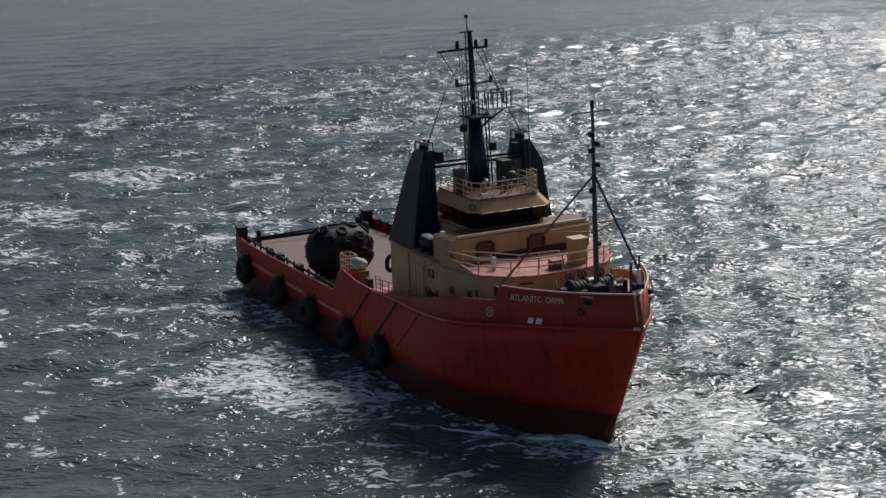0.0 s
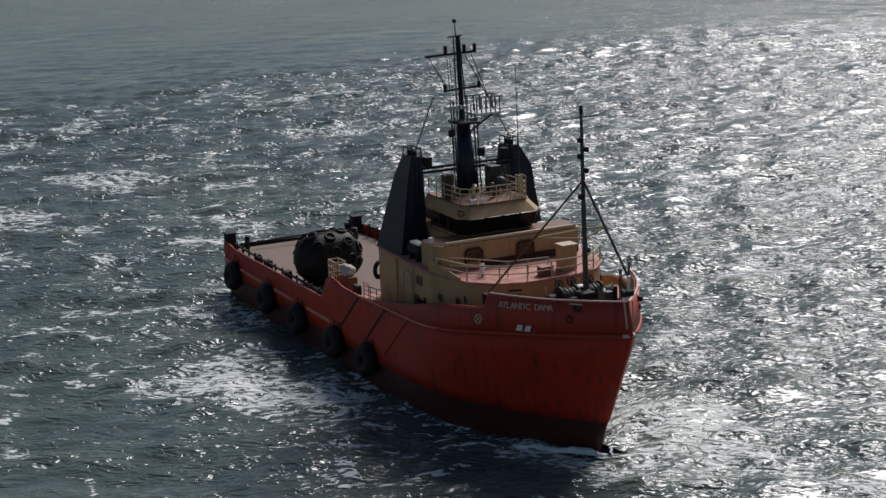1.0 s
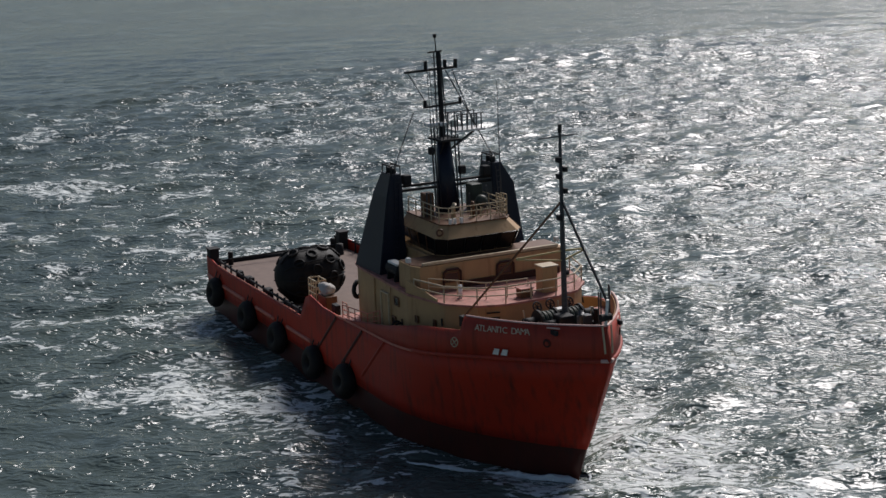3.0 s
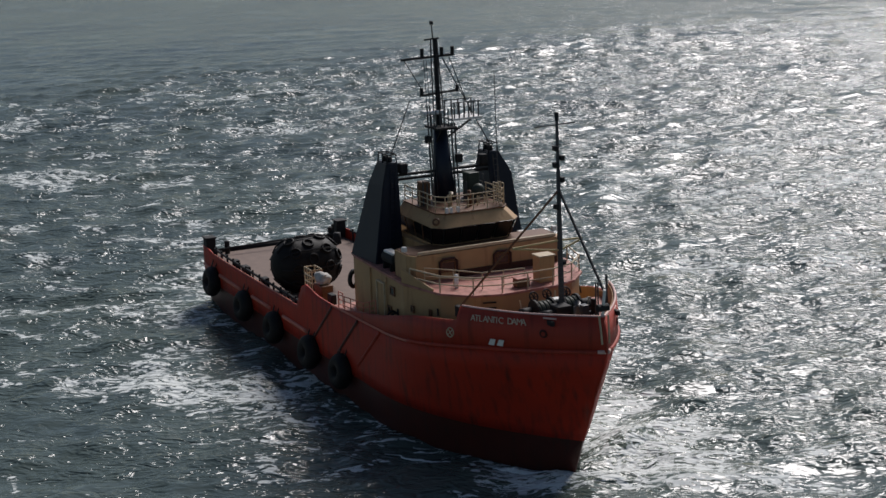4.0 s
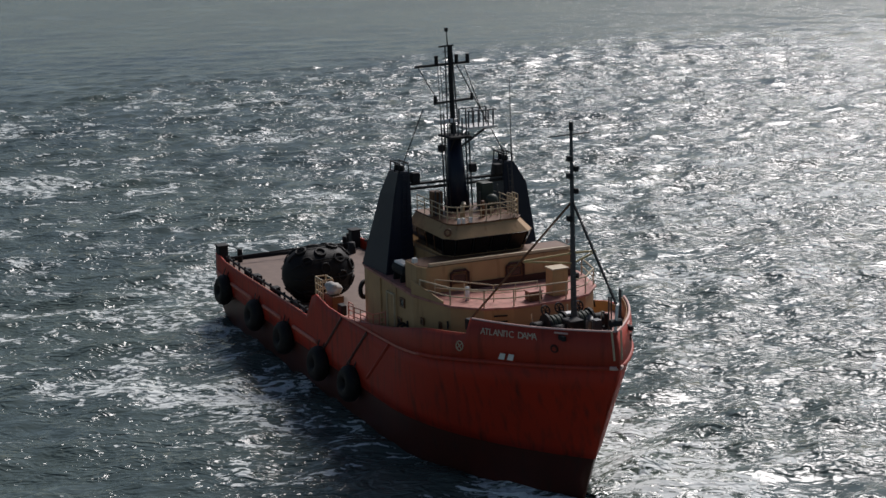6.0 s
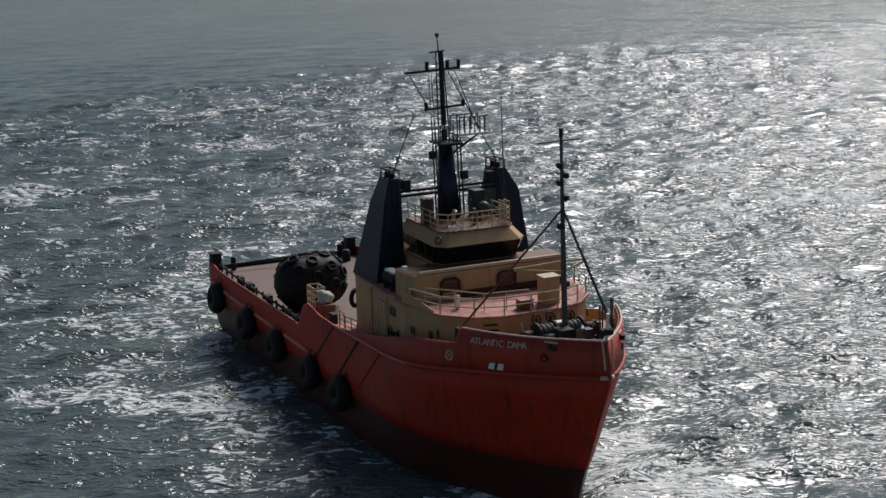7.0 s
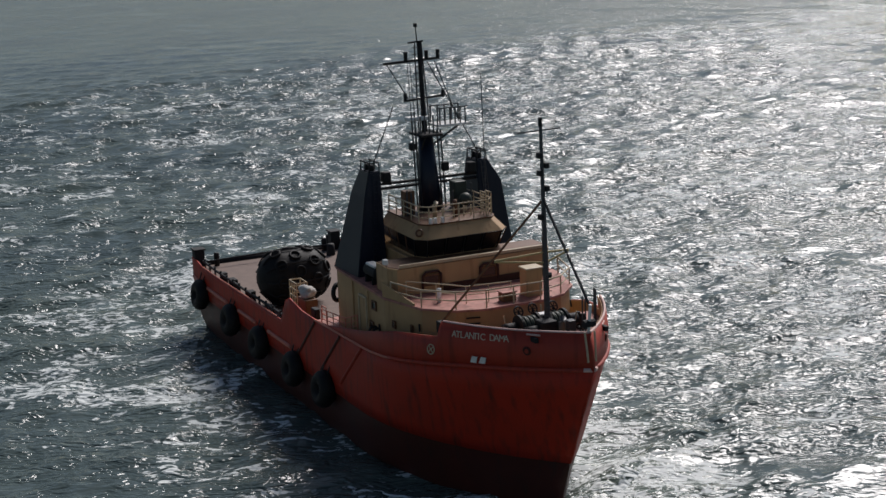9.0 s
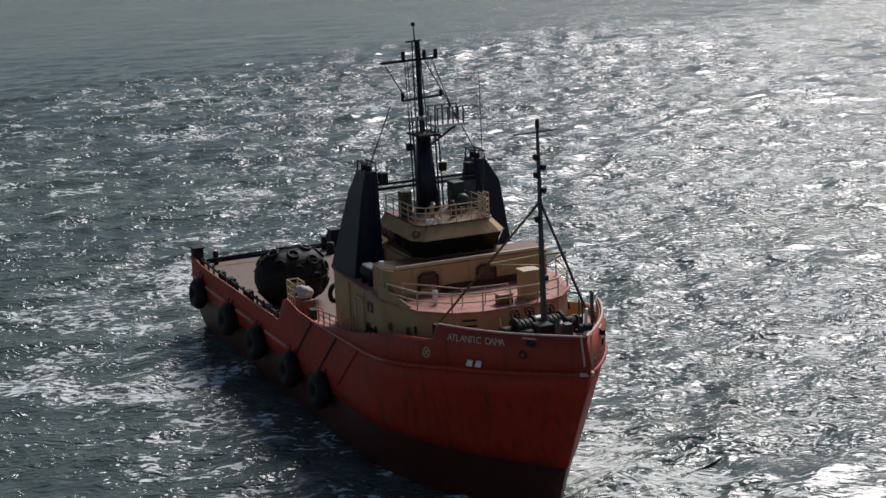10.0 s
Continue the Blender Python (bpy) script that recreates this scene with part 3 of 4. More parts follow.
def house():
    half = [(1.3, 4.0), (1.6, 4.7), (2.3, 5.2), (3.4, 5.45), (12, 5.9), (15.5, 5.0), (17.1, 3.5), (17.7, 1.8)]
    h = part("deckhouse", prism(mirror_outline(half), 3.0, 9.3, bevel=0.04), CREAM, ship)
    lip = [(x + (0.18 if x > 10 else -0.1), y + 0.12) for x, y in half]
    part("boat_deck", prism(mirror_outline(lip), 9.3, 9.45, bevel=0.02), PINKDECK, ship, "dusty red-painted steel deck")
    # bridge front with its wings, and the casing behind it
    half = [(9.9, 5.5), (11.8, 5.55), (12.5, 5.2), (12.6, 2.0)]
    b = part("bridge_house", prism(mirror_outline(half), 9.45, 11.15, bevel=0.05), CREAM, ship)
    part("casing", prism(mirror_outline([(2.4, 3.2), (9.88, 3.2)]), 9.45, 11.1, bevel=0.04), CREAM, ship)
    part("bridge_deck", prism(mirror_outline([(9.95, 5.4), (11.75, 5.45), (12.38, 5.1), (12.48, 2.0)]), 11.15, 11.19, bevel=0.01), BROWN, ship, "dark brown deck plate")
    part("wing_coaming", prism(mirror_outline([(12.36, 5.0), (12.54, 5.0)]), 11.19, 11.38, bevel=0.02), RAIL, ship)
    # shell doors, square ports and pipes on the sides
    for side in (-1, 1):
        r = (1, 0, 0) if side < 0 else (-1, 0, 0)
        yw = lambda x: side * (float(np.interp(x, [3.4, 12, 15.5, 17.1], [5.45, 5.9, 5.0, 3.5])) + 0.05)
        door = part("door", box(7.6, 8.7, side * 5.72 - 0.06, side * 5.72 + 0.06, 5.6, 8.6, 0.03), CREAM, h)
        for x0, x1, z0, z1 in ((7.5, 7.6, 5.6, 8.7), (8.7, 8.8, 5.6, 8.7), (7.6, 8.7, 8.6, 8.7)):
            part("door_frame", box(x0, x1, side * 5.76 - 0.1, side * 5.76 + 0.1, z0, z1, 0.02), RAIL, door)
        for x, z, w, hh in ((10.2, 8.5, 0.62, 0.5), (9.6, 7.1, 0.5, 0.45), (12.9, 7.9, 0.32, 0.36), (11.9, 7.0, 0.36, 0.3), (14.6, 7.9, 0.22, 0.5)):
            framed_window((x, yw(x), z), r, (0, 0, 1), w, hh, h)
        wheel = add_torus(bmesh.new(), (1.75, side * 5.0, 7.4), (-1, side * 0.7, 0), 0.55, 0.16, 18, 8)
        part("hose_reel", wheel, BLACK, ship, "", True)
        for k, x in enumerate((5.4, 5.9)):
            part("vent_pipe", add_torus(bmesh.new(), (x + 5.0, side * 6.05, 6.9), (1, 0, 0), 0.32, 0.08, 12, 6), BLACK, ship, "", True)
        for x, z in ((13.8, 7.6), (11.0, 7.5), (15.3, 8.4)):
            part("scupper", pipe([(x, yw(x) + side * 0.02, z), (x + 0.12, yw(x) + side * 0.05, z - 0.45)], 0.06, 6), BLACK, h)
        part("drain_pipe", pipe([(9.2, side * 5.86, 9.2), (9.2, side * 5.86, 6.4)], 0.05, 6), CREAM, h)
        part("drain_pipe", pipe([(6.2, side * 5.68, 9.2), (6.2, side * 5.68, 5.6)], 0.06, 6), CREAM, h)
        part("pilot_light", box(11.3, 11.6, side * 5.5 - 0.15, side * 5.5 + 0.15, 11.3, 11.62, 0.04), WHITE, ship)
    # front of the lower tier: rungs, and two hooded openings on the bridge front
    for z in (8.2, 8.55, 8.9):
        part("rung", pipe([(17.38, -3.0, z), (17.62, -2.2, z)], 0.05, 6), BLACK, h)
    for y in (-3.0, 0.9):
        framed_window((12.62, y, 10.25), (0, 1, 0), (0, 0, 1), 1.0, 0.62, b)
        hood = [(12.68, y - 0.62, 9.75), (12.72, y - 0.6, 10.6), (12.75, y - 0.4, 10.78), (12.75, y + 0.4, 10.78), (12.72, y + 0.6, 10.6), (12.68, y + 0.62, 9.75)]
        part("hood_bar", pipe(hood, 0.09, 6), MAROON, b, "dark maroon hooded frame")
    for sgn in (-1,):
        bm = bmesh.new()
        a = [bm.verts.new((x, sgn * y, z)) for x, y, z in ((11.9, 5.98, 9.45), (15.0, 5.28, 9.45), (15.0, 5.28, 9.6), (11.9, 5.98, 10.35))]
        b2 = [bm.verts.new((v.co.x, v.co.y - sgn * 0.08, v.co.z)) for v in a]
        bm.faces.new(a), bm.faces.new(b2[::-1])
        for i in range(4):
            bm.faces.new((a[i], a[(i + 1) % 4], b2[(i + 1) % 4], b2[i]))
        part("wing_plate", bm, CREAM, ship)
    # dark strip along the foot of the bridge front
    part("foot_strip", box(12.62, 12.7, -2.2, 5.0, 9.46, 9.9, 0.02), MAROON, b)


def wheelhouse():
    lo = [(5.0, 2.75), (10.1, 2.9), (10.8, 2.4)]
    hi = [(5.0, 3.05), (10.7, 3.2), (11.4, 2.6)]
    rf = [(5.0, 2.5), (10.1, 2.6), (10.7, 2.1)]
    part("bridge_wall", prism(mirror_outline(lo), 11.0, 11.22), CREAM, ship)
    inner = part("bridge_core", prism(mirror_outline([(x - 0.25, y - 0.25) for x, y in lo]), 11.3, 12.4, mirror_outline([(x - 0.25, y - 0.25) for x, y in hi])), GLASS, ship, "dark wheelhouse interior behind glass")
    L, H = mirror_outline(lo), mirror_outline(hi)
    n = len(L)
    for i in range(n - 1):
        (ax, ay), (bx, by), (cx, cy), (dx, dy) = L[i], L[i + 1], H[i], H[i + 1]
        k = max(1, round(math.hypot(bx - ax, by - ay) / 1.15))
        for j in range(k):
            u0, u1 = j / k, (j + 1) / k
            low0, low1 = Vector((ax + (bx - ax) * u0, ay + (by - ay) * u0, 11.22)), Vector((ax + (bx - ax) * u1, ay + (by - ay) * u1, 11.22))
            up0, up1 = Vector((cx + (dx - cx) * u0, cy + (dy - cy) * u0, 12.4)), Vector((cx + (dx - cx) * u1, cy + (dy - cy) * u1, 12.4))
            m = 0.09
            bm = bmesh.new()
            q = [low0.lerp(low1, m), low0.lerp(low1, 1 - m), up0.lerp(up1, 1 - m), up0.lerp(up1, m)]
            out = (low1 - low0).cross(up0 - low0).normalized()
            f0 = [bm.verts.new(p - out * 0.03) for p in q]
            f1 = [bm.verts.new(p + out * 0.0) for p in q]
            bm.faces.new(f1)
            bm.faces.new(f0[::-1])
            for a in range(4):
                bm.faces.new((f0[a], f0[(a + 1) % 4], f1[(a + 1) % 4], f1[a]))
            part("pane", bm, GLASS, ship)
            part("mullion", pipe([low0, up0], 0.04, 4), BLACK if i in (1, 2, 3) else BROWN, ship)
    brow = part("brow", prism(mirror_outline(hi), 12.4, 13.15, mirror_outline(rf), 0.05), CREAM, ship)
    part("wheelhouse_roof", prism(mirror_outline([(x + 0.05 * (x > 6), y + 0.05) for x, y in rf]), 13.15, 13.24, bevel=0.02), BROWN, ship, "dark brown roof plate")
    part("life_ring", add_torus(bmesh.new(), (10.75, -2.85, 12.8), (0.7, -0.7, 0.45), 0.2, 0.07, 16, 6), BROWN, brow, "", True)
    for y in (-2.0, -1.7, -1.2):
        part("roof_lamp", box(10.55, 10.8, y - 0.09, y + 0.09, 13.25, 13.6, 0.04), WHITE, ship)
    rail = [(5.2, -2.45, 13.24), (10.0, -2.5, 13.24), (10.55, -2.05, 13.24), (10.55, 2.05, 13.24), (10.0, 2.5, 13.24), (5.2, 2.45, 13.24)]
    railing("roof_rail", rail, 1.05, 3, 1.1, 0.032)
    for y in (2.0, 2.35):
        railing("rail_gate", [(9.6, y, 13.24), (10.4, y, 13.24)], 1.45, 4, 0.4, 0.03)
    # gear on the roof
    part("locker", box(6.4, 7.3, 1.3, 2.2, 13.24, 15.0, 0.1), GREEN, ship, "dark green roof locker")
    part("locker", box(6.8, 7.5, -2.3, -1.6, 13.24, 14.8, 0.06), BROWN, ship, "rusty brown roof locker")
    bm = bmesh.new()
    bmesh.ops.create_uvsphere(bm, u_segments=16, v_segments=10, radius=0.42)
    bmesh.ops.translate(bm, verts=bm.verts, vec=(8.2, 1.6, 14.0))
    part("aerial_dome", bm, GREEN, ship, "", True)
    part("dome_post", pipe([(8.2, 1.6, 13.2), (8.2, 1.6, 13.7)], 0.1, 8), RAIL, ship)
    for y in (-0.7, 0.1, 0.8, 1.3):
        part("aerial_stub", pipe([(9.6, y, 13.24), (9.6, y, 13.9)], 0.05, 6), RAIL, ship)
    for y, top in ((-2.2, 14.9), (-1.9, 14.7), (1.0, 14.5), (2.3, 14.9)):
        part("aerial_stub", pipe([(7.6, y, 13.24), (7.6, y, top)], 0.06, 6), MASTGREY, ship)
    part("vent_cowl", pipe([(8.9, -0.9, 13.2), (8.9, -0.9, 14.0), (9.1, -0.9, 14.2)], 0.16, 8), RAIL, ship, "", True)
    part("magnetic_compass", pipe([(9.4, 0.3, 13.24), (9.4, 0.3, 14.1), (9.4, 0.3, 14.3)], 0.18, 10, 0.12), BROWN, ship, "", True)
    part("whip_aerial", pipe([(8.6, 2.9, 13.2), (8.3, 2.95, 22.0)], 0.045, 6, 0.02), MASTGREY, ship)


def funnel(side):
    wide = 5.4 if side < 0 else 5.9
    lo = [(2.6, 3.35), (6.6, 3.35), (6.6, wide), (2.6, wide + 0.1)]
    mid = [(4.2, 3.4), (6.45, 3.4), (6.45, wide - 0.8), (4.2, wide - 0.75)]
    hi = [(4.75, 3.4), (6.3, 3.4), (6.3, 4.2), (4.75, 4.2)]
    bm = bmesh.new()
    rings = []
    for o, z in ((lo, 9.4), (mid, 14.6), (hi, 16.1)):
        rings.append([bm.verts.new((x, side * y, z)) for x, y in o])
    for a, b in zip(rings, rings[1:]):
        for i in range(4):
            bm.faces.new((a[i], a[(i + 1) % 4], b[(i + 1) % 4], b[i]))
    bm.faces.new(rings[0])
    bm.faces.new(rings[-1])
    bmesh.ops.bevel(bm, geom=list(bm.edges), offset=0.06, segments=2, affect="EDGES")
    f = part("funnel", bm, NAVY, ship, "tall tapered dark navy funnel")
    for x in (4.8, 5.5, 6.25):
        part("funnel_hoop", pipe([(x, side * 3.45, 16.0), (x + 0.02, side * 3.5, 16.65), (x + 0.02, side * 4.1, 16.65), (x, side * 4.15, 16.0)], 0.05, 6), BLACK, f)
    part("hoop_bar", pipe([(4.8, side * 3.5, 16.65), (6.27, side * 3.5, 16.65)], 0.05, 6), BLACK, f)
    part("hoop_bar", pipe([(4.8, side * 4.1, 16.65), (6.27, side * 4.1, 16.65)], 0.05, 6), BLACK, f)
    for x in (5.2, 5.8):
        part("exhaust_pipe", pipe([(x, side * 3.8, 16.0), (x, side * 3.8, 16.45)], 0.2, 10), BLACK, f, "", True)
    part("flood_lamp", box(5.9, 6.5, side * 3.0 - 0.28, side * 3.0 + 0.28, 15.3, 16.0, 0.1), BLACK, f)
    for dx in (-0.16, 0.16):
        part("ladder_rail", pipe([(6.68, side * 4.2 + dx, 9.5), (6.5, side * 3.8 + dx, 15.9)], 0.03, 5), MASTGREY if side > 0 else NAVY, f)
    for z in spaced(10, 15.6, 14):
        k = (z - 9.5) / 6.4
        part("ladder_rung", pipe([(6.68 - 0.18 * k, side * (4.2 - 0.4 * k) - 0.16, z), (6.68 - 0.18 * k, side * (4.2 - 0.4 * k) + 0.16, z)], 0.022, 4), MASTGREY if side > 0 else NAVY, f)
    return f


def masts():
    m = part("main_mast", pipe([(6.3, 0, 13.2), (6.15, 0, 15.4), (5.95, 0, 18.1)], 0.8, 14, 0.46), NAVY, ship, "stout dark mast column", True)
    for dy in (-0.95, -0.75):
        part("mast_pipe", pipe([(6.4, dy, 13.2), (6.0, dy, 19.6)], 0.055, 6), MASTGREY, m)
    for dy in (0.8, 1.05):
        part("mast_pipe", pipe([(6.4, dy, 13.2), (6.0, dy, 18.3)], 0.06, 6), MASTGREY, m)
    for z in (14.9, 15.2):
        part("cross_beam", pipe([(6.1, -3.5, z), (6.1, 3.5, z)], 0.1, 8), BLACK, ship)
    part("search_lamp", box(6.5, 6.9, 0.7, 1.2, 15.7, 16.3, 0.1), BLACK, m)
    part("search_lamp", box(6.3, 6.7, -1.4, -1.0, 17.2, 17.7, 0.1), BLACK, m)
    # radar platforms
    p = part("radar_platform", prism([(5.4, -0.9), (7.4, -0.9), (7.4, 0.6), (5.4, 0.6)], 18.1, 18.25, bevel=0.02), BLACK, ship)
    part("bracket", pipe([(6.4, -0.5, 17.2), (7.3, -0.6, 18.1)], 0.06, 6), BLACK, p)
    q = part("radar_platform", prism([(5.2, 0.5), (6.8, 0.5), (6.8, 2.8), (5.2, 2.8)], 18.55, 18.7, bevel=0.03), WHITE, ship, "pale radar platform with slatted rail")
    for x, y in [(6.75, 0.7 + 0.36 * i) for i in range(6)] + [(5.3, 0.7 + 0.5 * i) for i in range(5)]:
        part("slat", box(x - 0.03, x + 0.03, y - 0.045, y + 0.045, 18.7, 19.75, 0.01), MASTGREY, q)
    part("slat_rail", pipe([(6.75, 0.6, 19.75), (6.75, 2.7, 19.75)], 0.04, 6), MASTGREY, q)
    part("slat_rail", pipe([(5.3, 0.6, 19.75), (5.3, 2.7, 19.75)], 0.04, 6), MASTGREY, q)
    part("bracket", pipe([(6.0, 0.4, 17.3), (6.0, 2.4, 18.5)], 0.07, 6), BLACK, q)
    part("radar_scanner", box(5.4, 6.2, -1.2, 0.3, 19.0, 19.25, 0.06), WHITE, ship)
    for i in range(5):
        part("slat", box(6.9, 6.96, -0.8 + 0.3 * i, -0.72 + 0.3 * i, 18.25, 19.4, 0.01), MASTGREY, p)
    # topmast: two legs with rungs, yards, lamps and aerials
    t = part("topmast", pipe([(5.9, 0, 18.1), (5.5, 0, 24.0)], 0.2, 8, 0.14), BLACK, ship)
    part("mast_leg", pipe([(6.2, -0.55, 18.2), (5.6, -0.35, 24.0)], 0.05, 6), MASTGREY, t)
    part("mast_leg", pipe([(5.5, 0.5, 19.0), (5.5, 0.15, 24.0)], 0.05, 6), MASTGREY, t)
    for z in spaced(18.8, 23.6, 12):
        part("rung", pipe([(5.9 - 0.07 * (z - 18), -0.5, z), (5.9 - 0.07 * (z - 18), 0.1, z)], 0.03, 4), MASTGREY, t)
    y = part("yard", pipe([(5.6, -2.55, 22.75), (5.6, 1.35, 22.85)], 0.09, 6), BLACK, ship)
    for yy in (-1.0, 1.25, 0.45):
        part("masthead_lamp", pipe([(5.6, yy, 22.85), (5.6, yy, 23.4)], 0.13, 8), BLACK, y)
    y = part("yard", pipe([(5.75, -1.3, 20.3), (5.75, 1.55, 20.45)], 0.08, 6), BLACK, ship)
    for yy in (-1.2, 1.45):
        part("masthead_lamp", pipe([(5.75, yy, 20.35), (5.75, yy, 20.8)], 0.12, 8), BLACK, y)
    part("yard", pipe([(5.5, -0.75, 23.95), (5.5, 0.3, 24.0)], 0.06, 6), BLACK, ship)
    part("whip_aerial", pipe([(5.45, -0.1, 24.0), (5.4, -0.15, 25.1)], 0.05, 6, 0.03), BLACK, ship)
    part("wind_vane", box(5.3, 5.55, -0.25, -0.08, 24.9, 25.15, 0.02), BLACK, ship)
    part("stay_wire", pipe([(5.55, 0.5, 22.7), (6.2, 3.6, 16.6)], 0.035, 5), WIRE, ship)
    part("stay_wire", pipe([(5.55, -2.0, 20.0), (5.9, -3.7, 16.5)], 0.035, 5), WIRE, ship)
    part("stay_wire", pipe([(5.55, -2.3, 22.7), (5.8, -1.0, 20.4)], 0.03, 5), WIRE, ship)
    part("stay_wire", pipe([(5.55, 1.0, 22.7), (6.0, 2.4, 18.7)], 0.03, 5), WIRE, ship)
    for yy in (-1.8, -1.45):
        part("halyard", pipe([(5.6, yy * 0.5, 22.7), (8.4, yy, 13.4)], 0.022, 4), WIRE, ship)
    # foremast
    f = part("foremast", pipe([(21.9, 0, 7.8), (21.75, 0, 13.2), (21.7, 0, 16.4), (21.6, 0, 20.6)], 0.2, 10, 0.09), MASTGREY, ship, "slender grey foremast")
    part("yard", pipe([(21.62, -1.5, 20.25), (21.62, 1.2, 20.3)], 0.045, 6), MASTGREY, f)
    part("masthead_lamp", pipe([(21.6, 0, 20.5), (21.6, 0, 21.0)], 0.12, 8), BLACK, f)
    for z, s in ((18.3, 1), (17.9, -1), (17.0, 1), (15.4, -1), (12.0, 1), (18.9, -1)):
        part("masthead_lamp", box(21.55, 21.95, s * 0.2 - 0.13, s * 0.2 + 0.13, z - 0.16, z + 0.16, 0.05), BLACK, f)
    part("spar", pipe([(21.75, -3.2, 13.25), (21.75, 0.1, 13.35), (21.75, 1.5, 13.3)], 0.06, 6), SPAR, f)
    part("spar", pipe([(21.75, -3.2, 13.2), (21.8, 0, 12.75), (21.75, 1.5, 13.25)], 0.055, 6), SPAR, f)
    for z in spaced(8.6, 12.4, 12):
        part("rung", pipe([(22.05, -0.22, z), (22.05, 0.22, z)], 0.022, 4), MASTGREY, f)
    part("stay", pipe([(21.72, 0, 16.4), (26.7, 0, 11.3)], 0.085, 6), WIRE, ship)
    part("stay", pipe([(21.72, 0, 16.4), (17.7, -4.75, 9.0)], 0.075, 6), BROWN, ship, "rust-brown tubular mast stay")
    part("stay_foot", box(17.45, 17.95, -5.0, -4.5, 8.4, 9.1, 0.06), BLACK, ship)


def foredeck():
    # boat-deck rail round the front of the lower tier
    edge = [(12.7, -5.75, 9.45), (15.5, -5.0, 9.45), (17.1, -3.5, 9.45), (17.7, -1.8, 9.45), (17.7, 1.8, 9.45), (17.1, 3.5, 9.45), (15.5, 5.0, 9.45), (12.7, 5.75, 9.45)]
    railing("deck_rail", edge, 1.05, 2, 2.3, 0.04)
    railing("deck_rail", [(13.1, -4.9, 9.45), (14.6, -3.6, 9.45), (16.2, -2.4, 9.45), (16.6, 0.4, 9.45)], 1.05, 2, 1.4, 0.03)
    b = part("deck_locker", box(16.0, 16.9, 1.3, 2.4, 9.45, 11.1, 0.05), CREAM, ship, "cream steel deck locker")
    part("locker_lid", box(15.94, 16.96, 1.24, 2.46, 11.1, 11.2, 0.04), RAIL, b)
    c = part("hatch", box(16.6, 17.3, -0.5, 0.4, 9.45, 10.0, 0.08), BROWN, ship, "rusty red hatch trunk")
    part("hatch_lid", box(16.55, 17.35, -0.55, 0.45, 10.0, 10.08, 0.03), PINKDECK, c)
    part("vent_pipe", pipe([(15.0, -3.6, 9.45), (15.0, -3.6, 10.3)], 0.14, 8), WHITE, ship, "", True)
    # windlass in its black frame
    w = part("windlass_bed", box(20.2, 22.9, -1.7, 1.5, 7.85, 8.25, 0.06), BLACK, ship)
    for y in (-1.5, -0.35, 0.35, 1.4):
        part("drum_flange", pipe([(21.2, y - 0.07, 9.0), (21.2, y + 0.07, 9.0)], 0.75, 18), BLACK, w)
    part("drum", pipe([(21.2, -1.45, 9.0), (21.2, -0.4, 9.0)], 0.5, 16), WIRE, w, "", True)
    part("drum", pipe([(21.2, 0.4, 9.0), (21.2, 1.35, 9.0)], 0.5, 16), WIRE, w, "", True)
    for y in (-2.1, 1.9):
        part("warping_head", pipe([(21.2, y - 0.35, 9.0), (21.2, y - 0.1, 9.0), (21.2, y + 0.1, 9.0), (21.2, y + 0.35, 9.0)], 0.36, 14), BLACK, w, "", True)
    part("gearbox", box(21.9, 22.9, -0.9, 0.1, 8.25, 9.6, 0.1), BLACK, w)
    part("motor", pipe([(22.4, -0.9, 9.0), (22.4, -1.7, 9.0)], 0.36, 12), BLACK, w, "", True)
    for y, x in ((-1.15, 20.5), (1.1, 20.5), (-0.15, 20.35)):
        wheel = part("brake_wheel", add_torus(bmesh.new(), (x, y, 9.75), (1, 0.15, 0.5), 0.3, 0.05, 16, 6), BLACK, w, "", True)
        for a in (0, 60, 120):
            c, k = 0.28 * math.cos(radians(a)), 0.28 * math.sin(radians(a))
            part("spoke", pipe([(x + k * 0.45, y - c, 9.75 - k * 0.9), (x - k * 0.45, y + c, 9.75 + k * 0.9)], 0.03, 5), BLACK, wheel)
        part("brake_spindle", pipe([(x + 0.5, y, 8.6), (x, y, 9.75)], 0.06, 6), BLACK, w)
    for y in (-0.92, 0.86):
        for k in range(7):
            part("rope_turn", add_torus(bmesh.new(), (21.2, y - 0.42 + 0.14 * k, 9.0), (0, 1, 0.06 * (-1) ** k), 0.56, 0.075, 18, 6), GREEN, w, "", True)
    for a, b2 in (((20.6, -1.9, 8.2), (20.3, -2.0, 9.6)), ((21.9, 1.6, 8.2), (22.1, 1.75, 9.7)), ((20.9, 0.15, 8.2), (20.7, 0.2, 10.0))):
        part("lever", pipe([a, b2], 0.04, 5), RAIL, w, "pale worn hand lever")
    part("band_plate", box(21.0, 21.5, -0.3, 0.3, 9.62, 9.68, 0.02), WHITE, w)
    part("band_frame", box(20.9, 21.6, -0.3, 0.3, 8.25, 9.62, 0.08), BLACK, w)
    for x, y in ((23.3, -1.6), (23.3, 1.6), (24.6, 0.6), (19.6, -3.4), (19.6, 3.4)):
        bl = part("bollard", box(x - 0.45, x + 0.45, y - 0.25, y + 0.25, 7.85, 8.0, 0.03), BLACK, ship)
        for d in (-0.26, 0.26):
            part("bollard_post", pipe([(x + d, y, 8.0), (x + d, y, 8.75), (x + d, y, 8.8)], 0.15, 10), BLACK, bl, "", True)
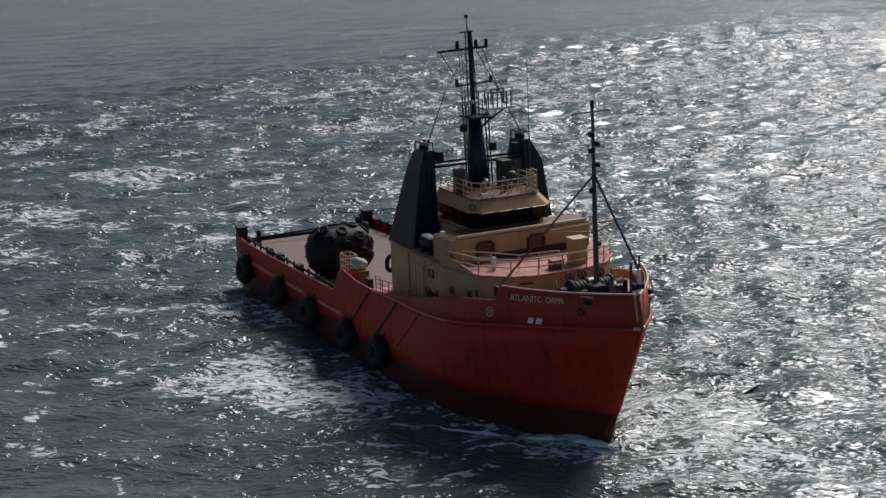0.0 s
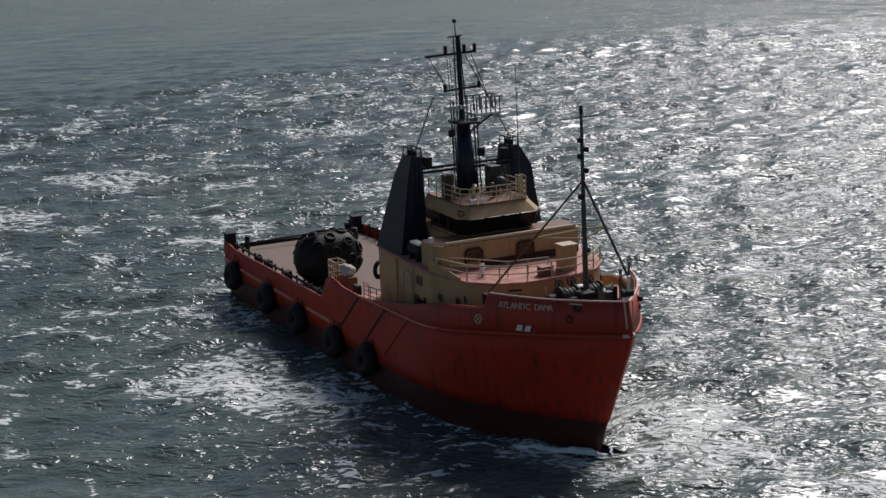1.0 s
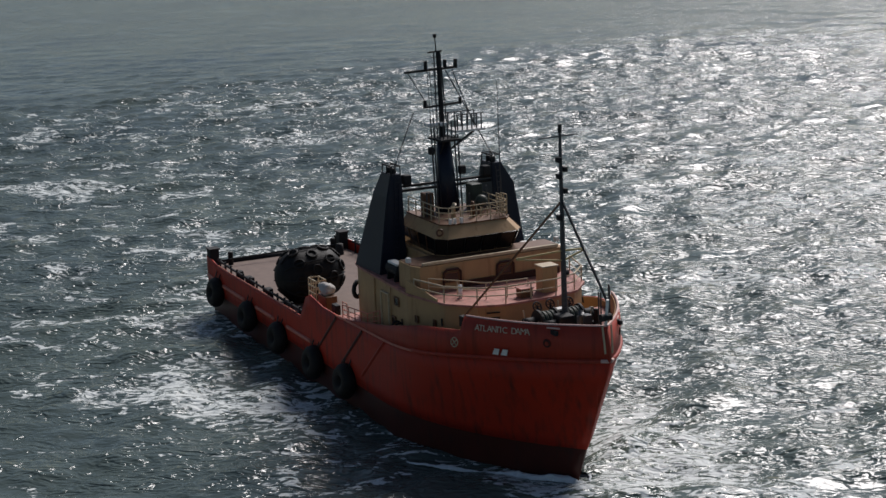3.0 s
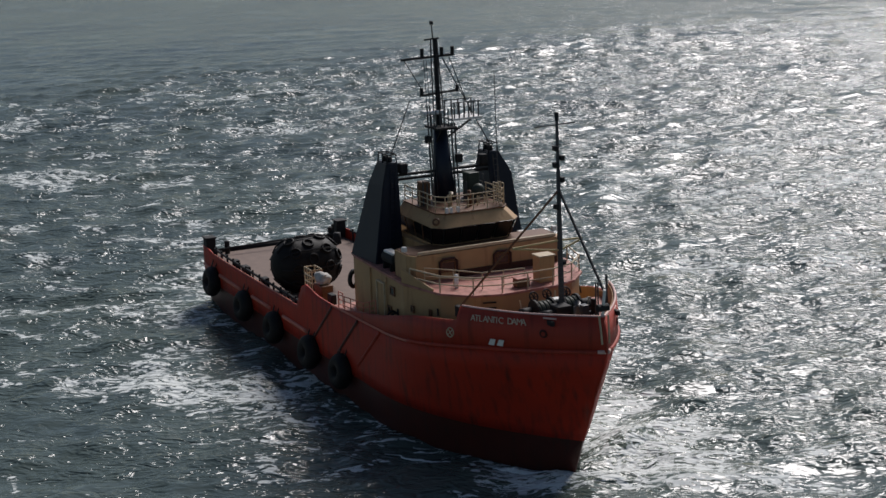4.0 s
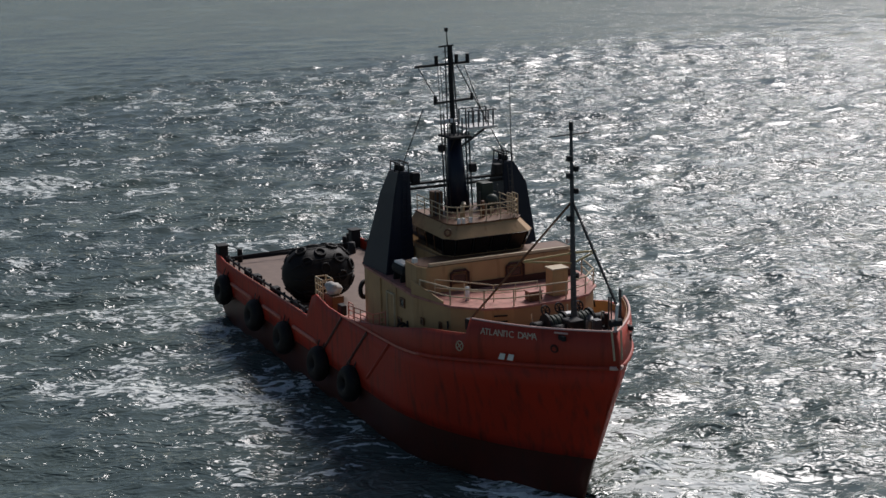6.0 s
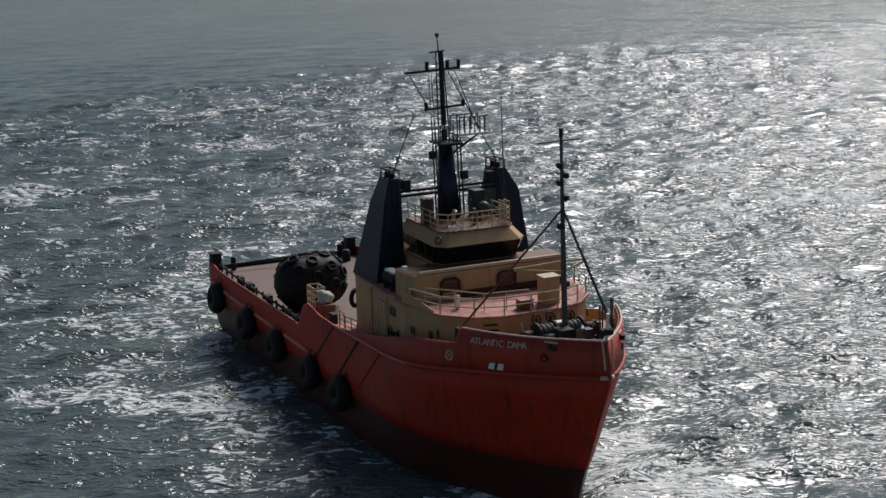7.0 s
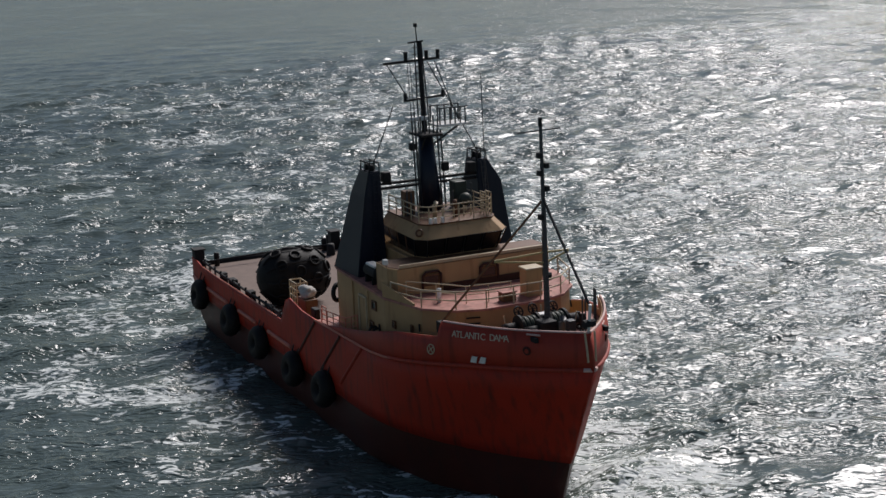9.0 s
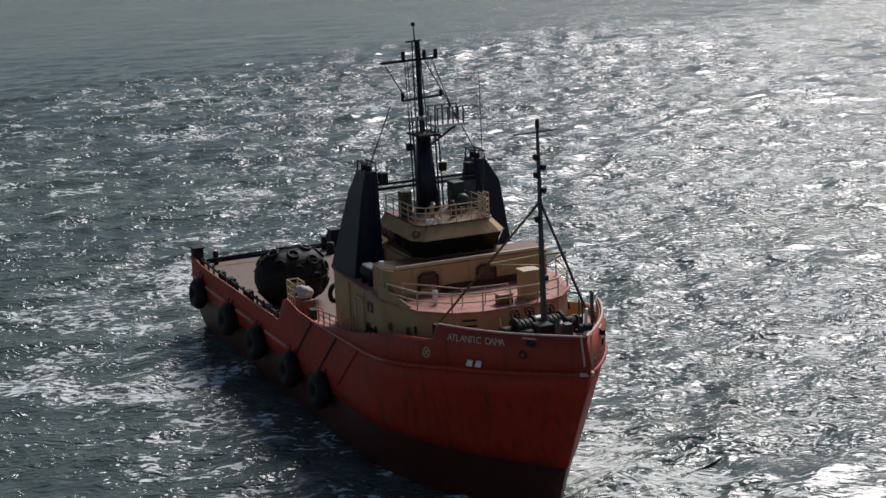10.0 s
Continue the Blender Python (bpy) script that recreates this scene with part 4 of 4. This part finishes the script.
    for x, y, top in ((24.3, 0.9, 11.2), (23.4, 1.6, 10.9), (23.0, 2.4, 11.2), (22.3, 2.9, 10.9)):
        part("vent_pipe", pipe([(x, y, 7.85), (x, y, top)], 0.05, 6), MASTGREY, ship)
    part("vent_cowl", pipe([(24.3, -0.4, 7.85), (24.3, -0.4, 9.9), (24.55, -0.5, 10.2)], 0.2, 10), MASTGREY, ship, "", True)
    part("fire_box", box(22.9, 23.4, 0.5, 1.0, 7.85, 9.6, 0.05), MASTGREY, ship)


def side_walk():
    # rails and steps from the working deck up to the house
    for side in (-1, 1):
        railing("side_rail", [(2.0, side * 6.35, 5.5), (6.5, side * 6.4, 5.9), (8.6, side * 6.4, 6.6)], 1.0, 3, 1.1, 0.03, REDTRIM)
        railing("side_rail", [(1.2, side * 6.0, 5.5), (2.0, side * 6.0, 5.5)], 1.0, 2, 1.1, 0.03, REDTRIM)
        part("bitts", box(-0.2, 0.6, side * 6.1 - 0.2, side * 6.1 + 0.2, 5.3, 6.1, 0.05), BLACK, ship)
        for z in spaced(3.3, 5.2, 7):
            part("step", box(1.3 - (5.2 - z) * 0.5, 1.75 - (5.2 - z) * 0.5, side * 4.6 - 0.4, side * 4.6 + 0.4, z, z + 0.05, 0.01), BROWN, ship)


hull()
decks()
house()
wheelhouse()
funnel(-1), funnel(1)
masts()
hull_fittings()
hull_marks()
foredeck()
side_walk()


# ---- loose things on the ship ----
CARRIED = []


def pneumatic_fender():
    ob = tagged(new("pneumatic_fender"), "huge black pneumatic fender in a tyre net on the deck", "fender")
    R, half = 2.05, 0.75
    bm = bmesh.new()
    bmesh.ops.create_uvsphere(bm, u_segments=40, v_segments=24, radius=R)
    bmesh.ops.rotate(bm, verts=bm.verts, matrix=Matrix.Rotation(radians(90), 3, "X"))
    for v in bm.verts:
        v.co.y += half if v.co.y > 0.01 else (-half if v.co.y < -0.01 else 0)
    part("bladder", bm, RUBBER, ob, "", True)
    for ring_y in (-1.5, -0.2, 1.1, 2.2):
        d = max(0.0, abs(ring_y) - half)
        r = math.sqrt(max(0.2, R * R - d * d))
        n = 9 if r > 1.8 else 7
        for i in range(n):
            a = 2 * math.pi * (i + (0.5 if ring_y in (-0.2, 2.2) else 0)) / n
            nrm = Vector((math.cos(a) * r, math.copysign(d, ring_y), math.sin(a) * r)).normalized()
            c = Vector((math.cos(a) * r, ring_y, math.sin(a) * r)) + nrm * 0.02
            part("net_tyre", add_torus(bmesh.new(), c, nrm, 0.38, 0.1, 14, 7), RUBBER, ob, "", True)
    for i in range(9):
        a = 2 * math.pi * i / 9
        pts = []
        for k in spaced(-1, 1, 14):
            y = k * (R + half - 0.3)
            d = max(0.0, abs(y) - half)
            r = math.sqrt(max(0.01, R * R - d * d)) + 0.1
            pts.append((math.cos(a) * r, y, math.sin(a) * r))
        part("net_chain", pipe(pts, 0.06, 5), BLACK, ob)
    CARRIED.append((ob, pose(-11.9, -3.3, 5.48, 0, 0, 4)))


def covered_gear():
    """White-covered gear and a tube rack at the break of the bulwark."""
    ob = tagged(new("covered_gear"), "white canvas cover over deck gear by the bulwark", "deck gear")
    bm = bmesh.new()
    bmesh.ops.create_icosphere(bm, subdivisions=3, radius=0.62)
    for v in bm.verts:
        k = 1 + 0.45 * noise.noise(v.co * 2.1) + 0.2 * noise.noise(v.co * 6)
        v.co = Vector((v.co.x * 1.1 * k, v.co.y * 0.8 * k, max(-0.5, v.co.z * 0.7 * k)))
    part("cover", bm, SACK, ob, "", True)
    part("base_box", box(-0.7, 0.9, -0.45, 0.45, -0.9, -0.4, 0.05), BROWN, ob)
    part("stand", box(-0.6, 0.8, -0.4, 0.4, -3.2, -0.9, 0.05), BROWN, ob)
    CARRIED.append((ob, pose(-2.7, -5.6, 6.55, 0, 0, 0)))
    ob = tagged(new("tube_rack"), "pale cream tubular rack beside the bulwark", "rack")
    pts = [(-0.7, -0.4), (0.7, -0.4), (0.7, 0.4), (-0.7, 0.4)]
    for x, y in pts + [(0.23, -0.4), (-0.23, -0.4)]:
        part("upright", pipe([(x, y, 0), (x, y, 3.3)], 0.055, 6), RAIL, ob)
    for z in (2.3, 2.8, 3.3):
        part("rack_bar", pipe([(x, y, z) for x, y in pts + pts[:1]], 0.05, 6), RAIL, ob)
    CARRIED.append((ob, pose(-5.5, -5.2, 3.35, 0, 0, 0)))


def tyre_fenders():
    """Big tyres hung on chains from the rubbing strake, five a side."""
    first = tagged(new("tyre_fender"), "big black tyre fender hung on chains at the hull side", "tyre", "tyre fenders along the hull")
    R = 1.25
    part("tyre", add_torus(bmesh.new(), (0, 0, 0), (0.03, -1, 0.12), R * 0.58, R * 0.44, 26, 12), RUBBER, first, "", True)
    for dx in (-0.42, 0.42):
        part("chain", pipe([(dx, 0.1, R * 0.75), (dx * 1.15, 0.44, 1.75)], 0.05, 5), WIRE, first)
    places = [(side, x, z) for side in (-1, 1) for x, z in ((-24.2, 1.85), (-16.2, 1.6), (-9.5, 1.45), (-2.3, 1.35), (3.6, 1.5))]
    for k, (side, x, z) in enumerate(places):
        m = pose(x, side * (half_width(x, z) + 0.5), z, 0, 0, 0 if side < 0 else 180)
        ob = first if k == 0 else copy_thing(first, m)
        CARRIED.append((ob, m))


def life_rafts():
    first = tagged(new("life_raft"), "dark life raft canister with white lid in a deck cradle", "life raft", "life rafts beside the bridge")
    part("canister", pipe([(-0.85, 0, 0.75), (-0.75, 0, 0.75), (0.75, 0, 0.75), (0.85, 0, 0.75)], 0.42, 16), BLACK, first, "", True)
    part("lid", box(-0.75, 0.75, -0.3, 0.3, 1.06, 1.24, 0.08), WHITE, first)
    for x in (-0.55, 0.55):
        part("cradle", box(x - 0.06, x + 0.06, -0.42, 0.42, 0, 0.45, 0.02), BLACK, first)
    for k, y in enumerate((-5.0, 5.0)):
        m = pose(8.4, y, 9.46)
        ob = first if k == 0 else copy_thing(first, m)
        CARRIED.append((ob, m))


pneumatic_fender()
covered_gear()
tyre_fenders()
life_rafts()


# ---- broken water round the hull ----
def foam_pose(t):
    m = ship_pose(t)
    return pose(0, 0, -lift(t)) @ m


def bow_wave():
    """The lumpy white crest that the stem pushes up and that curls away on both sides."""
    bm = bmesh.new()
    for side in (-1, 1):
        prev = None
        for i in range(90):
            u = i / 89
            x = 24.3 - 10.5 * u
            base = half_width(min(x, 23.4), 0) + 0.35 + 2.6 * u ** 1.2
            wob = noise.noise(Vector((x * 0.8, side * 3.0, 4))) * 0.5 + noise.noise(Vector((x * 2.5, side * 3.0, 9))) * 0.2
            size = (1.0 if side < 0 else 0.35) * max(0.03, (1 - u) ** 0.7 * (0.55 + 0.8 * noise.noise(Vector((x * 0.6, side, 17)))))
            ring = []
            for j in range(8):
                a = math.pi * j / 7
                lump = 1 + 0.6 * noise.noise(Vector((x * 3.1, j * 0.9, side * 5)))
                ring.append(bm.verts.new((x, side * (base + wob - math.cos(a) * 0.6 * size * lump), -0.1 + math.sin(a) * 0.5 * size * lump)))
            if prev:
                for j in range(7):
                    bm.faces.new((prev[j], prev[j + 1], ring[j + 1], ring[j]))
            prev = ring
    return tagged(link("bow_wave", bm, FOAM, smooth=True), "white curling bow wave at the ship's stem", "foam", kind="stuff")


crest = bow_wave()


def bow_ridge():
    """The smooth swell that runs out from the stem to port, steep on its forward face."""
    xs = [22.6, 18.6, 16.4, 13.8, 9.0, 2.0]
    ys = [0.6, 8.1, 13.0, 18.2, 24.5, 31.0]
    bm = bmesh.new()
    prev = None
    for i in range(120):
        u = i / 119 * 5
        x, y = float(np.interp(u, range(6), xs)), float(np.interp(u, range(6), ys))
        x += 0.9 * noise.noise(Vector((u * 1.3, 0, 3)))
        high = 0.95 * min(1, 0.35 + u) * max(0.05, 1 - u / 5) * (1 + 0.6 * noise.noise(Vector((u * 2.2, 5, 1))))
        row = []
        for j in range(25):
            d = -4.2 + 7.0 * j / 24
            rise = high * math.exp(-(d / (2.1 if d < 0 else 1.0)) ** 2) + 0.12 * noise.noise(Vector((x * 0.7, (y + d) * 0.7, 2))) * (1 - abs(d + 0.7) / 3.5)
            row.append(bm.verts.new((x + d * 0.85, y + d * 0.53, rise - 0.25)))
        if prev:
            for j in range(24):
                bm.faces.new((prev[j], prev[j + 1], row[j + 1], row[j]))
        prev = row
    return tagged(link("bow_swell", bm, sea_sheet.data.materials[0], smooth=True), "dark smooth swell running out from the ship's stem", "wave", kind="stuff")


swell = bow_ridge()


def motions():
    rows = [r[0] for r in SHIP_PATH]
    walk(ship, [(t, ship_pose(t)) for t in rows])
    for thing, local in CARRIED:
        walk(thing, [(t, ship_pose(t) @ local) for t in rows])
    walk(crest, [(t, foam_pose(t)) for t in rows])
    walk(swell, [(t, foam_pose(t)) for t in rows])
    walk(sea_sheet, [(0.0, sea_pose(0.0)), (5.0, sea_pose(5.0)), (10.0, sea_pose(10.0))])


motions()
